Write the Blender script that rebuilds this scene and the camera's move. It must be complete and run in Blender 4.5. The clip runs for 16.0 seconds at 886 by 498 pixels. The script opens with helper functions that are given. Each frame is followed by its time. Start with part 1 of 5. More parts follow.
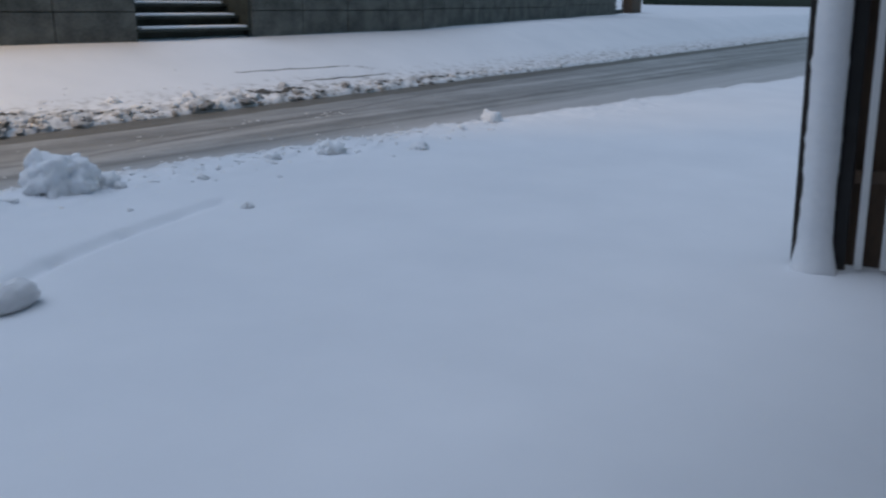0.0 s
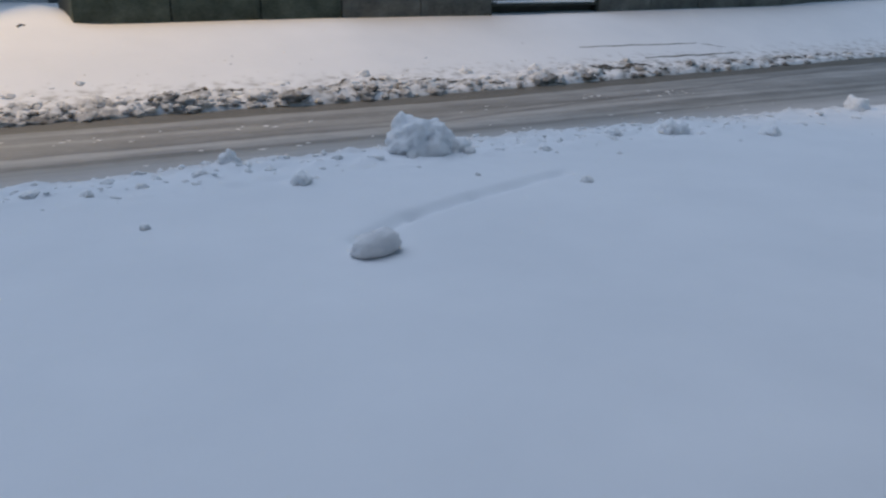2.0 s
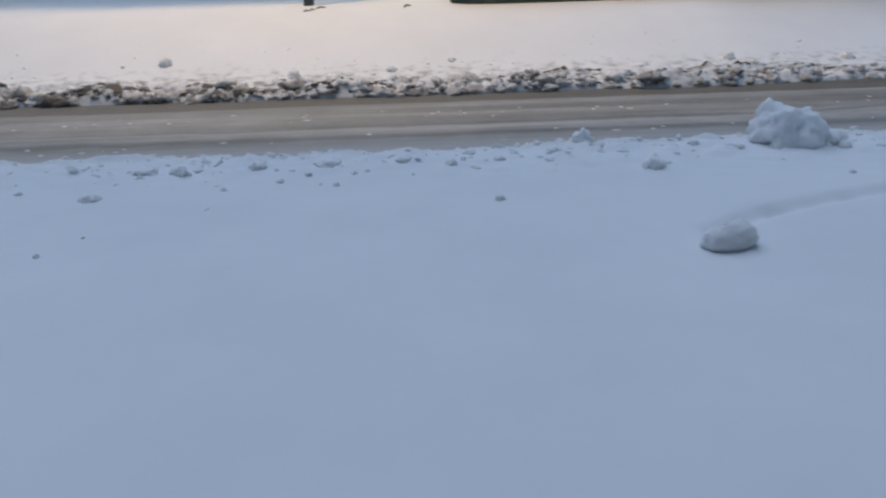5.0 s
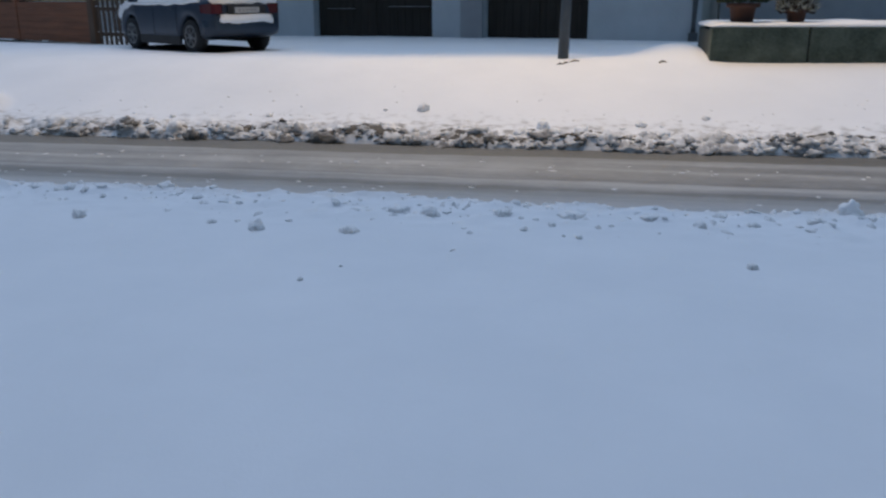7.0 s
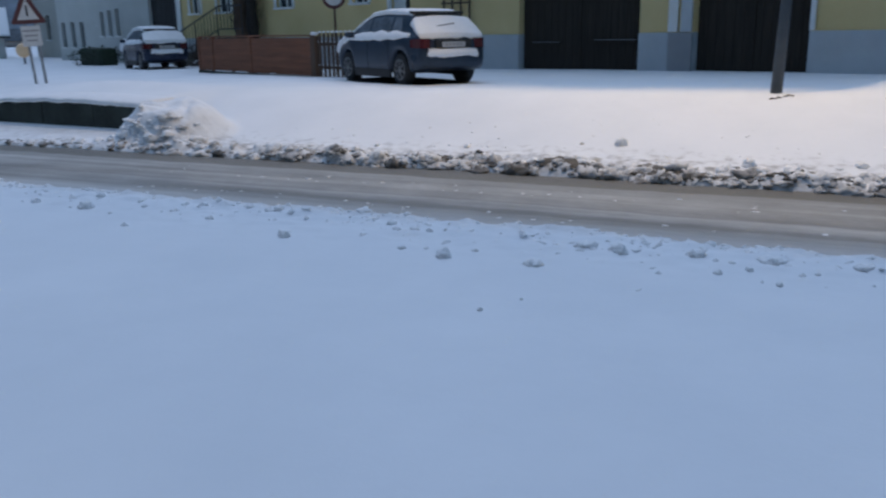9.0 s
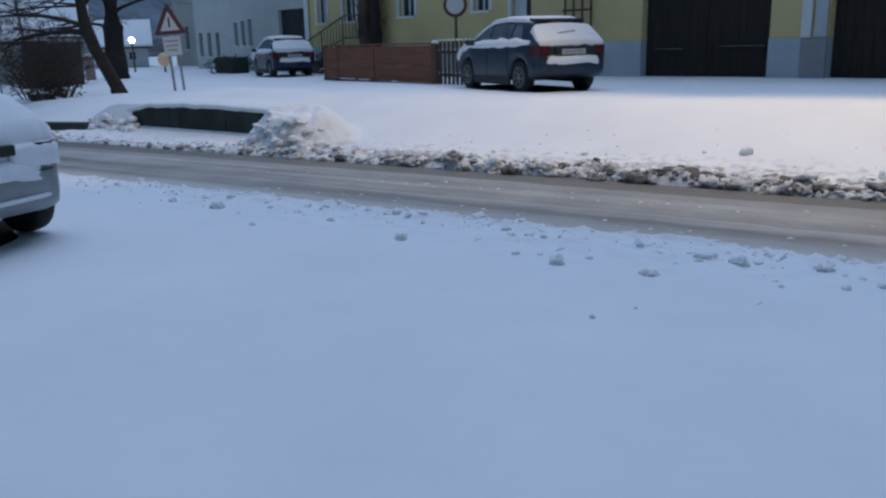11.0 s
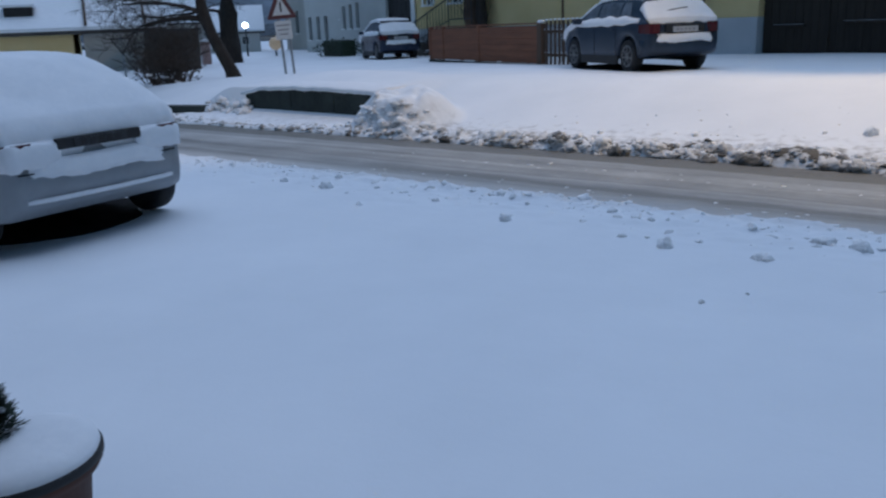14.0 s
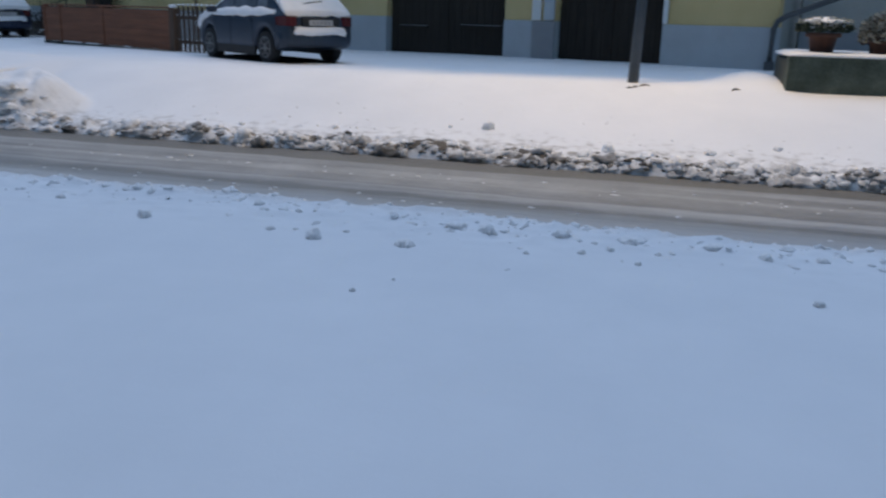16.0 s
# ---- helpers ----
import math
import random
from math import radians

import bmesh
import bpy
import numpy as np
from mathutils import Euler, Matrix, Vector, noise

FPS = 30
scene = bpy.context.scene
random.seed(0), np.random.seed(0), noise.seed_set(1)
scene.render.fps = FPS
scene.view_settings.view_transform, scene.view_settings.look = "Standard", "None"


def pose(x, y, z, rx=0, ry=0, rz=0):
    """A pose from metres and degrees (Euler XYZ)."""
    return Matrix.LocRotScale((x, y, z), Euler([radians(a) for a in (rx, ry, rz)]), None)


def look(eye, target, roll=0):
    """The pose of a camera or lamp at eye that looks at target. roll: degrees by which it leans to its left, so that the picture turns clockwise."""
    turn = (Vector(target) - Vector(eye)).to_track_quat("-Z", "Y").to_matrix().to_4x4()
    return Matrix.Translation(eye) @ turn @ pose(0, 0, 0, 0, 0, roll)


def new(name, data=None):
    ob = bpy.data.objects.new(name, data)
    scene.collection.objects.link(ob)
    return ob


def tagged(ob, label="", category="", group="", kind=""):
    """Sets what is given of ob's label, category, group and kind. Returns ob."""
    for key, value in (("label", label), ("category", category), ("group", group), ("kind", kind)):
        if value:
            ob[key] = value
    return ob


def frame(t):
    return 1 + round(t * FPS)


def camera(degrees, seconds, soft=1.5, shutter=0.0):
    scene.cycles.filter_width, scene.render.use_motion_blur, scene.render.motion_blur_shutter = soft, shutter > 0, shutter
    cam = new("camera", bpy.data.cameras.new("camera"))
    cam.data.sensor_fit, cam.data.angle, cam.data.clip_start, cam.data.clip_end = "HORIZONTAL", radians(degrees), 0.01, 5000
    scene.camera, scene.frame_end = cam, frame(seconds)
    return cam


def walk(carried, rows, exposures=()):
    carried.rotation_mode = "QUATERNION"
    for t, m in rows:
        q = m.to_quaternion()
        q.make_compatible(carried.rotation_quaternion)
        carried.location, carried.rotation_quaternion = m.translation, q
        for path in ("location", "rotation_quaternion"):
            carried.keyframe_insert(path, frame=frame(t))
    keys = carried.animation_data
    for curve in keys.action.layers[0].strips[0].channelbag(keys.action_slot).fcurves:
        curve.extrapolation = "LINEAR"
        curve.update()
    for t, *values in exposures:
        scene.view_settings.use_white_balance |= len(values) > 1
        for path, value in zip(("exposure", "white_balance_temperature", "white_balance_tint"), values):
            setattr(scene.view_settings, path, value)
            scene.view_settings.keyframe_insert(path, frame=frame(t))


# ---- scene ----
cam = camera(56.47, 16.0, soft=2.3, shutter=0.4)
PATH = [
    (0.0, pose(0.187, -0.123, 1.599, 72.703, -1.592, -51.701)),
    (0.5, pose(0.152, -0.098, 1.612, 71.993, -2.189, -45.779)),
    (1.0, pose(0.114, -0.078, 1.604, 71.399, -1.772, -39.776)),
    (1.5, pose(0.093, -0.041, 1.591, 71.198, -1.205, -34.128)),
    (2.0, pose(0.067, -0.025, 1.589, 70.618, -0.946, -29.345)),
    (2.5, pose(0.061, -0.007, 1.592, 70.384, -0.764, -25.104)),
    (3.0, pose(0.048, -0.002, 1.601, 70.115, -0.468, -21.757)),
    (3.5, pose(0.048, 0.025, 1.600, 70.049, -0.431, -19.360)),
    (4.0, pose(0.021, 0.004, 1.597, 69.980, -0.378, -16.461)),
    (4.5, pose(-0.013, -0.010, 1.598, 69.581, 0.245, -11.143)),
    (5.0, pose(-0.008, 0.016, 1.580, 69.351, 0.867, -5.860)),
    (7.5, pose(-0.147, 0.022, 1.598, 73.612, 0.346, 13.409)),
    (8.0, pose(-0.181, 0.078, 1.591, 74.022, 0.707, 15.912)),
    (8.5, pose(-0.092, 0.073, 1.599, 74.755, 0.759, 20.054)),
    (9.0, pose(-0.040, 0.081, 1.600, 75.229, 0.922, 24.583)),
    (11.5, pose(-0.013, 0.013, 1.594, 75.449, 1.530, 34.083)),
    (12.0, pose(-0.018, 0.003, 1.590, 74.734, 1.858, 35.977)),
    (12.5, pose(-0.025, 0.003, 1.596, 74.348, 2.154, 37.770)),
    (13.0, pose(-0.036, 0.006, 1.587, 74.556, 2.309, 39.499)),
    (13.5, pose(-0.031, 0.002, 1.590, 74.686, 2.589, 40.569)),
    (14.0, pose(-0.017, 0.004, 1.594, 74.859, 2.314, 39.671)),
    (14.5, pose(-0.014, -0.013, 1.598, 75.080, 1.426, 34.145)),
    (15.0, pose(-0.017, -0.014, 1.599, 75.187, 0.429, 27.910)),
    (15.5, pose(-0.047, 0.004, 1.590, 74.644, -0.580, 21.259)),
    (16.0, pose(-0.075, 0.074, 1.578, 74.121, -1.483, 15.645)),
]
LAMP_POWER = 1010.0
EXPOSURES = [(0.0, 0.82, 6620, 11), (5.0, 0.75, 6380, 10), (7.5, 0.79, 6100, 10), (9.0, 0.79, 5850, 10), (12.5, 0.79, 5830, 10), (13.5, 0.79, 5750, 10), (16.0, 0.80, 5980, 10)]
walk(cam, PATH, EXPOSURES)

# ---- light ----
world = bpy.data.worlds.new("dusk_sky")
scene.world = world
world.use_nodes = True
wn = world.node_tree.nodes
sky = wn.new("ShaderNodeTexSky")
sky.sky_type = "NISHITA"
sky.sun_disc = False
sky.sun_elevation = radians(3.0)
sky.sun_rotation = radians(-20)
sky.air_density = 1.0
sky.dust_density = 1.2
sky.ozone_density = 2.5
wn["Background"].inputs[1].default_value = 0.125
world.node_tree.links.new(sky.outputs[0], wn["Background"].inputs[0])

sun = new("sun", bpy.data.lights.new("sun", "SUN"))
sun.data.energy = 0.8
sun.data.angle = radians(70)
sun.data.color = (0.68, 0.795, 1.0)
sun.matrix_world = look((-4, 15, 22), (0, 8, 0))



# ---- materials ----
def material(name, rough=0.6, metal=0.0):
    m = bpy.data.materials.new(name)
    m.use_nodes = True
    b = m.node_tree.nodes["Principled BSDF"]
    b.inputs["Roughness"].default_value = rough
    b.inputs["Metallic"].default_value = metal
    return m, m.node_tree.nodes, m.node_tree.links, b


def noise_node(nodes, links, scale, detail=4.0, rough=0.55, stretch=None, coords="Object"):
    tc = nodes.new("ShaderNodeTexCoord")
    n = nodes.new("ShaderNodeTexNoise")
    n.inputs["Scale"].default_value = scale
    n.inputs["Detail"].default_value = detail
    n.inputs["Roughness"].default_value = rough
    if stretch:
        mp = nodes.new("ShaderNodeMapping")
        mp.inputs["Scale"].default_value = stretch
        links.new(tc.outputs[coords], mp.inputs[0])
        links.new(mp.outputs[0], n.inputs["Vector"])
    else:
        links.new(tc.outputs[coords], n.inputs["Vector"])
    return n.outputs["Fac"]


def ramp(nodes, links, fac, stops):
    r = nodes.new("ShaderNodeValToRGB")
    el = r.color_ramp.elements
    while len(el) < len(stops):
        el.new(0.5)
    for e, (p, c) in zip(el, stops):
        e.position = p
        e.color = (*c, 1)
    links.new(fac, r.inputs[0])
    return r.outputs[0]


def mix(nodes, links, fac, a, b, mode="MIX"):
    m = nodes.new("ShaderNodeMix")
    m.data_type = "RGBA"
    m.blend_type = mode
    for sock, val in ((m.inputs[0], fac), (m.inputs[6], a), (m.inputs[7], b)):
        if isinstance(val, (int, float)):
            sock.default_value = val
        elif isinstance(val, tuple):
            sock.default_value = (*val, 1)
        else:
            links.new(val, sock)
    return m.outputs[2]


def calc(nodes, links, op, a, b=0.0, c=0.0):
    m = nodes.new("ShaderNodeMath")
    m.operation = op
    for i, val in enumerate((a, b, c)):
        if isinstance(val, (int, float)):
            m.inputs[i].default_value = val
        else:
            links.new(val, m.inputs[i])
    return m.outputs[0]


def bump(nodes, links, b, height, strength, dist):
    n = nodes.new("ShaderNodeBump")
    n.inputs["Strength"].default_value = strength
    n.inputs["Distance"].default_value = dist
    links.new(height, n.inputs["Height"])
    links.new(n.outputs[0], b.inputs["Normal"])


def plain(name, c1, c2, scale, rough=0.6, metal=0.0, bumpy=0.15, dist=0.004, fine=6.0, stretch=None):
    """Two-tone surface with a coarse stain, a fine grain and relief."""
    m, n, l, b = material(name, rough, metal)
    coarse = noise_node(n, l, scale, 5.0, stretch=stretch)
    grain = noise_node(n, l, scale * fine, 3.0, stretch=stretch)
    f = calc(n, l, "MULTIPLY_ADD", grain, 0.35, calc(n, l, "MULTIPLY", coarse, 0.65))
    l.new(ramp(n, l, f, [(0.32, c1), (0.68, c2)]), b.inputs["Base Color"])
    l.new(calc(n, l, "MULTIPLY_ADD", grain, 0.25, rough - 0.12), b.inputs["Roughness"])
    if bumpy:
        bump(n, l, b, f, bumpy, dist)
    return m


def snow_material():
    """Fresh snow, grey slush and grit where the road throws it."""
    m, n, l, b = material("snow", 0.75)
    geo = n.new("ShaderNodeNewGeometry")
    sep = n.new("ShaderNodeSeparateXYZ")
    l.new(geo.outputs["Position"], sep.inputs[0])
    big = noise_node(n, l, 0.9, 4.0)
    mid = noise_node(n, l, 7.0, 5.0)
    fine = noise_node(n, l, 60.0, 3.0)
    base = ramp(n, l, big, [(0.3, (0.80, 0.82, 0.85)), (0.7, (0.86, 0.875, 0.90))])
    # grit thrown onto the verge beyond the road
    bend = calc(n, l, "MAXIMUM", calc(n, l, "SUBTRACT", sep.outputs["X"], 5.0), 0.0)
    d = calc(n, l, "SUBTRACT", sep.outputs["Y"], calc(n, l, "MULTIPLY_ADD", bend, 0.07, 9.15))
    d = calc(n, l, "ABSOLUTE", calc(n, l, "SUBTRACT", d, 0.3))
    near = n.new("ShaderNodeMapRange")
    l.new(calc(n, l, "ADD", d, calc(n, l, "MULTIPLY", calc(n, l, "SUBTRACT", mid, 0.5), 1.3)), near.inputs[0])
    near.inputs[1].default_value, near.inputs[2].default_value = 0.05, 0.75
    near.inputs[3].default_value, near.inputs[4].default_value = 0.75, 0.0
    dirty = ramp(n, l, mid, [(0.36, (0.20, 0.185, 0.16)), (0.46, (0.50, 0.495, 0.49)), (0.58, (0.78, 0.785, 0.79))])
    heap = n.new("ShaderNodeMapRange")
    l.new(sep.outputs["X"], heap.inputs[0])
    heap.inputs[1].default_value, heap.inputs[2].default_value = -8.7, -8.0
    heap.inputs[3].default_value, heap.inputs[4].default_value = 0.25, 1.0
    col = mix(n, l, calc(n, l, "MULTIPLY", near.outputs[0], heap.outputs[0]), base, dirty)
    # slush at the near edge of the road
    e = n.new("ShaderNodeMapRange")
    yb = calc(n, l, "MULTIPLY_ADD", calc(n, l, "MINIMUM", bend, 16.0), 0.085, sep.outputs["Y"])
    l.new(calc(n, l, "ADD", yb, calc(n, l, "MULTIPLY", mid, 0.5)), e.inputs[0])
    e.inputs[1].default_value, e.inputs[2].default_value = 6.50, 7.0
    e.inputs[3].default_value, e.inputs[4].default_value = 0.0, 0.7
    g = calc(n, l, "LESS_THAN", sep.outputs["Y"], 8.2)
    col = mix(n, l, calc(n, l, "MULTIPLY", e.outputs[0], g), col, (0.45, 0.45, 0.45))
    l.new(col, b.inputs["Base Color"])
    h = calc(n, l, "MULTIPLY_ADD", fine, 0.25, mid)
    bump(n, l, b, h, 0.25, 0.012)
    b.inputs["Specular IOR Level"].default_value = 0.25
    return m


def clump_material(name, stops, splash=0.0):
    m, n, l, b = material(name, 0.8)
    info = n.new("ShaderNodeObjectInfo")
    geo = n.new("ShaderNodeNewGeometry")
    mid = noise_node(n, l, 14.0, 5.0)
    r = calc(n, l, "FRACT", calc(n, l, "ADD", info.outputs["Random"], geo.outputs["Random Per Island"]))
    f = calc(n, l, "MULTIPLY_ADD", r, 0.55, calc(n, l, "MULTIPLY", mid, 0.5))
    if splash:
        sep = n.new("ShaderNodeSeparateXYZ")
        l.new(geo.outputs["Position"], sep.inputs[0])
        bend = calc(n, l, "MAXIMUM", calc(n, l, "SUBTRACT", sep.outputs["X"], 5.0), 0.0)
        d = calc(n, l, "SUBTRACT", sep.outputs["Y"], calc(n, l, "MULTIPLY_ADD", bend, 0.07, 9.40))
        f = calc(n, l, "ADD", f, calc(n, l, "MULTIPLY", calc(n, l, "MINIMUM", d, 0.5), splash))
    l.new(ramp(n, l, f, stops), b.inputs["Base Color"])
    bump(n, l, b, noise_node(n, l, 30.0, 5.0), 0.35, 0.012)
    b.inputs["Subsurface Weight"].default_value = 0.6
    b.inputs["Subsurface Radius"].default_value = (0.9, 0.95, 1.0)
    b.inputs["Subsurface Scale"].default_value = 0.09
    b.inputs["Specular IOR Level"].default_value = 0.25
    return m


def road_material():
    m, n, l, b = material("slush_road", 0.55)
    geo = n.new("ShaderNodeNewGeometry")
    sep = n.new("ShaderNodeSeparateXYZ")
    l.new(geo.outputs["Position"], sep.inputs[0])
    streak = noise_node(n, l, 2.2, 3.5, 0.5, (0.05, 1.5, 1))
    fine = noise_node(n, l, 26.0, 4.0, 0.6, (0.35, 1.0, 1))
    blot = noise_node(n, l, 1.3, 5.0)
    f = calc(n, l, "MULTIPLY_ADD", streak, 0.55, calc(n, l, "MULTIPLY_ADD", fine, 0.25, calc(n, l, "MULTIPLY", blot, 0.2)))
    col = ramp(n, l, f, [(0.39, (0.17, 0.169, 0.160)), (0.5, (0.275, 0.277, 0.272)), (0.61, (0.42, 0.425, 0.42))])
    wob = calc(n, l, "MULTIPLY_ADD", calc(n, l, "SUBTRACT", blot, 0.5), 0.35, sep.outputs["Y"])
    bend = calc(n, l, "MAXIMUM", calc(n, l, "SUBTRACT", sep.outputs["X"], 5.0), 0.0)
    along = calc(n, l, "MULTIPLY_ADD", calc(n, l, "SUBTRACT", blot, 0.5), 0.14, calc(n, l, "MULTIPLY_ADD", bend, -0.07, sep.outputs["Y"]))
    # wet gutter along the far edge, packed wheel lines
    gut = n.new("ShaderNodeMapRange")
    l.new(along, gut.inputs[0])
    gut.inputs[1].default_value, gut.inputs[2].default_value = 8.57, 8.66
    col = mix(n, l, calc(n, l, "MULTIPLY", gut.outputs[0], 0.9), col, (0.120, 0.110, 0.090))
    rut = n.new("ShaderNodeMapRange")
    veer = calc(n, l, "MAXIMUM", calc(n, l, "SUBTRACT", sep.outputs["X"], 4.3), 0.0)
    line = calc(n, l, "MULTIPLY_ADD", veer, -0.16, calc(n, l, "MULTIPLY_ADD", calc(n, l, "SUBTRACT", blot, 0.5), 0.12, sep.outputs["Y"]))
    l.new(calc(n, l, "ABSOLUTE", calc(n, l, "SUBTRACT", line, 7.56)), rut.inputs[0])
    rut.inputs[1].default_value, rut.inputs[2].default_value = 0.02, 0.07
    rut.inputs[3].default_value, rut.inputs[4].default_value = 0.6, 0.0
    col = mix(n, l, rut.outputs[0], col, (0.14, 0.135, 0.13))
    edge = n.new("ShaderNodeMapRange")
    l.new(calc(n, l, "MULTIPLY_ADD", fine, 0.5, wob), edge.inputs[0])
    edge.inputs[1].default_value, edge.inputs[2].default_value = 7.25, 6.85
    col = mix(n, l, calc(n, l, "MULTIPLY", edge.outputs[0], 0.7), col, (0.52, 0.52, 0.525))
    l.new(col, b.inputs["Base Color"])
    l.new(calc(n, l, "MULTIPLY_ADD", fine, 0.4, 0.3), b.inputs["Roughness"])
    bump(n, l, b, calc(n, l, "MULTIPLY_ADD", fine, 0.5, streak), 0.6, 0.02)
    return m


def glass_material(name, tint):
    m, n, l, b = material(name, 0.12)
    b.inputs["Base Color"].default_value = (*tint, 1)
    l.new(calc(n, l, "MULTIPLY_ADD", noise_node(n, l, 5.0, 3.0), 0.3, 0.05), b.inputs["Roughness"])
    return m


def glow_material(name, col, power):
    m, n, l, b = material(name, 0.4)
    b.inputs["Base Color"].default_value = (*col, 1)
    b.inputs["Emission Color"].default_value = (*col, 1)
    b.inputs["Emission Strength"].default_value = power
    return m


SNOW = snow_material()
SNOWCAP = plain("snow_cap", (0.78, 0.80, 0.83), (0.87, 0.88, 0.90), 5.0, 0.75, bumpy=0.35, dist=0.012, fine=5)
CLUMP = clump_material("snow_clump", [(0.1, (0.80, 0.81, 0.83)), (0.55, (0.89, 0.90, 0.915))])
PACKED = clump_material("packed_snow", [(0.2, (0.60, 0.60, 0.61)), (0.7, (0.72, 0.72, 0.73))])
# dark stops are grit, deepened to paint the bank's undercut shadow
SLUSH = clump_material("dirty_snow", [(0.12, (0.10, 0.094, 0.084)), (0.28, (0.34, 0.335, 0.33)), (0.46, (0.56, 0.56, 0.56)), (0.72, (0.8, 0.81, 0.82))], 0.5)
# soil colour, used as well for painted shadow lines in the snow
SOIL_SHADE = plain("wet_soil_and_shade", (0.045, 0.038, 0.03), (0.13, 0.115, 0.095), 6.0, 0.7, bumpy=0.8, dist=0.03, fine=5)
ROAD = road_material()
MOSSY = plain("green_mossy_concrete", (0.018, 0.03, 0.022), (0.12, 0.145, 0.115), 2.8, 0.85, bumpy=0.5, dist=0.01, fine=9)
CONCRETE = plain("mossy_concrete", (0.05, 0.055, 0.048), (0.20, 0.20, 0.18), 2.4, 0.85, bumpy=0.5, dist=0.01, fine=9)
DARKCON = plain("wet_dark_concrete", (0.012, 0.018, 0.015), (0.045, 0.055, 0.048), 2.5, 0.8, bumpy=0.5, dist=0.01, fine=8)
YELLOW = plain("yellow_render", (0.66, 0.50, 0.23), (0.75, 0.59, 0.30), 0.9, 0.85, bumpy=0.25, dist=0.004, fine=40)
PLINTH = plain("grey_plinth", (0.43, 0.45, 0.47), (0.55, 0.57, 0.59), 1.2, 0.85, bumpy=0.3, dist=0.004, fine=30)
PLINTHD = plain("grey_plinth_dark", (0.26, 0.26, 0.27), (0.34, 0.34, 0.35), 1.5, 0.85, bumpy=0.3, fine=30)
PALEWALL = plain("pale_render", (0.48, 0.48, 0.46), (0.60, 0.60, 0.58), 0.7, 0.85, bumpy=0.2, fine=40)
GREYWALL = plain("grey_render", (0.36, 0.35, 0.32), (0.47, 0.455, 0.42), 0.7, 0.85, bumpy=0.2, fine=40)
WHITETRIM = plain("white_trim", (0.70, 0.70, 0.69), (0.80, 0.80, 0.79), 3.0, 0.6, bumpy=0.05)
DOORWOOD = plain("dark_door_wood", (0.014, 0.010, 0.007), (0.038, 0.028, 0.020), 2.5, 0.85, bumpy=0.4, dist=0.004, fine=8, stretch=(6, 6, 0.5))
FENCEWOOD = plain("red_brown_wood", (0.13, 0.047, 0.022), (0.26, 0.10, 0.048), 2.0, 0.7, bumpy=0.4, dist=0.004, fine=9, stretch=(0.6, 4, 6))
POSTWOOD = plain("brown_post_wood", (0.05, 0.032, 0.022), (0.13, 0.08, 0.05), 3.0, 0.75, bumpy=0.5, dist=0.005, fine=8, stretch=(5, 5, 0.6))
BARK = plain("wet_bark", (0.012, 0.010, 0.009), (0.045, 0.036, 0.03), 9.0, 0.9, bumpy=0.9, dist=0.02, fine=5, stretch=(2, 2, 0.5))
TWIG = plain("twig", (0.030, 0.023, 0.018), (0.085, 0.063, 0.050), 9.0, 0.9, bumpy=0)
NEEDLE = plain("dark_needles", (0.006, 0.014, 0.008), (0.02, 0.042, 0.02), 14.0, 0.7, bumpy=0)
LEAF = plain("frosted_leaves", (0.06, 0.08, 0.05), (0.55, 0.57, 0.55), 25.0, 0.8, bumpy=0)
POLEGREY = plain("grey_painted_pole", (0.032, 0.048, 0.068), (0.054, 0.076, 0.10), 5.0, 0.6, 0.1, bumpy=0.1)
STEEL = plain("galvanised_steel", (0.20, 0.22, 0.24), (0.32, 0.34, 0.36), 6.0, 0.5, 0.5, bumpy=0.1)
DARKSTEEL = plain("dark_steel", (0.03, 0.032, 0.035), (0.07, 0.07, 0.075), 6.0, 0.5, 0.6, bumpy=0.1)
COPPER = plain("aged_downpipe", (0.07, 0.075, 0.08), (0.13, 0.135, 0.14), 5.0, 0.5, 0.4, bumpy=0.1)
TERRACOTTA = plain("terracotta", (0.06, 0.029, 0.021), (0.11, 0.05, 0.034), 6.0, 0.8, bumpy=0.3, fine=10)
BLACK = plain("black_plastic", (0.008, 0.008, 0.009), (0.022, 0.022, 0.024), 6.0, 0.6, bumpy=0.1)
RUBBER = plain("rubber", (0.010, 0.010, 0.011), (0.03, 0.03, 0.032), 12.0, 0.85, bumpy=0.3)
PAINTBLUE = plain("dark_blue_grey_paint", (0.016, 0.028, 0.048), (0.028, 0.046, 0.076), 1.5, 0.36, 0.3, bumpy=0)
PAINTNAVY = plain("navy_paint", (0.007, 0.014, 0.036), (0.012, 0.022, 0.055), 1.5, 0.3, 0.3, bumpy=0)
PAINTSILVER = plain("silver_paint", (0.25, 0.27, 0.29), (0.34, 0.36, 0.38), 1.5, 0.5, 0.2, bumpy=0)
ALLOY = plain("alloy", (0.13, 0.135, 0.14), (0.24, 0.245, 0.25), 8.0, 0.4, 0.7, bumpy=0)
GLASS = glass_material("dark_car_glass", (0.012, 0.016, 0.022))
PANE = glass_material("dark_window_pane", (0.03, 0.04, 0.05))
TAILRED = glass_material("tail_light_red", (0.07, 0.008, 0.012))
SIGNRED = plain("sign_red", (0.07, 0.024, 0.024), (0.115, 0.036, 0.034), 5.0, 0.5, bumpy=0)
SIGNWHITE = plain("sign_white", (0.50, 0.50, 0.50), (0.62, 0.62, 0.62), 5.0, 0.5, bumpy=0)
PLATEGREY = plain("dull_plate", (0.34, 0.35, 0.36), (0.44, 0.45, 0.46), 5.0, 0.6, bumpy=0)
BARGREY = plain("grey_marking", (0.22, 0.22, 0.23), (0.30, 0.30, 0.31), 5.0, 0.6, bumpy=0)
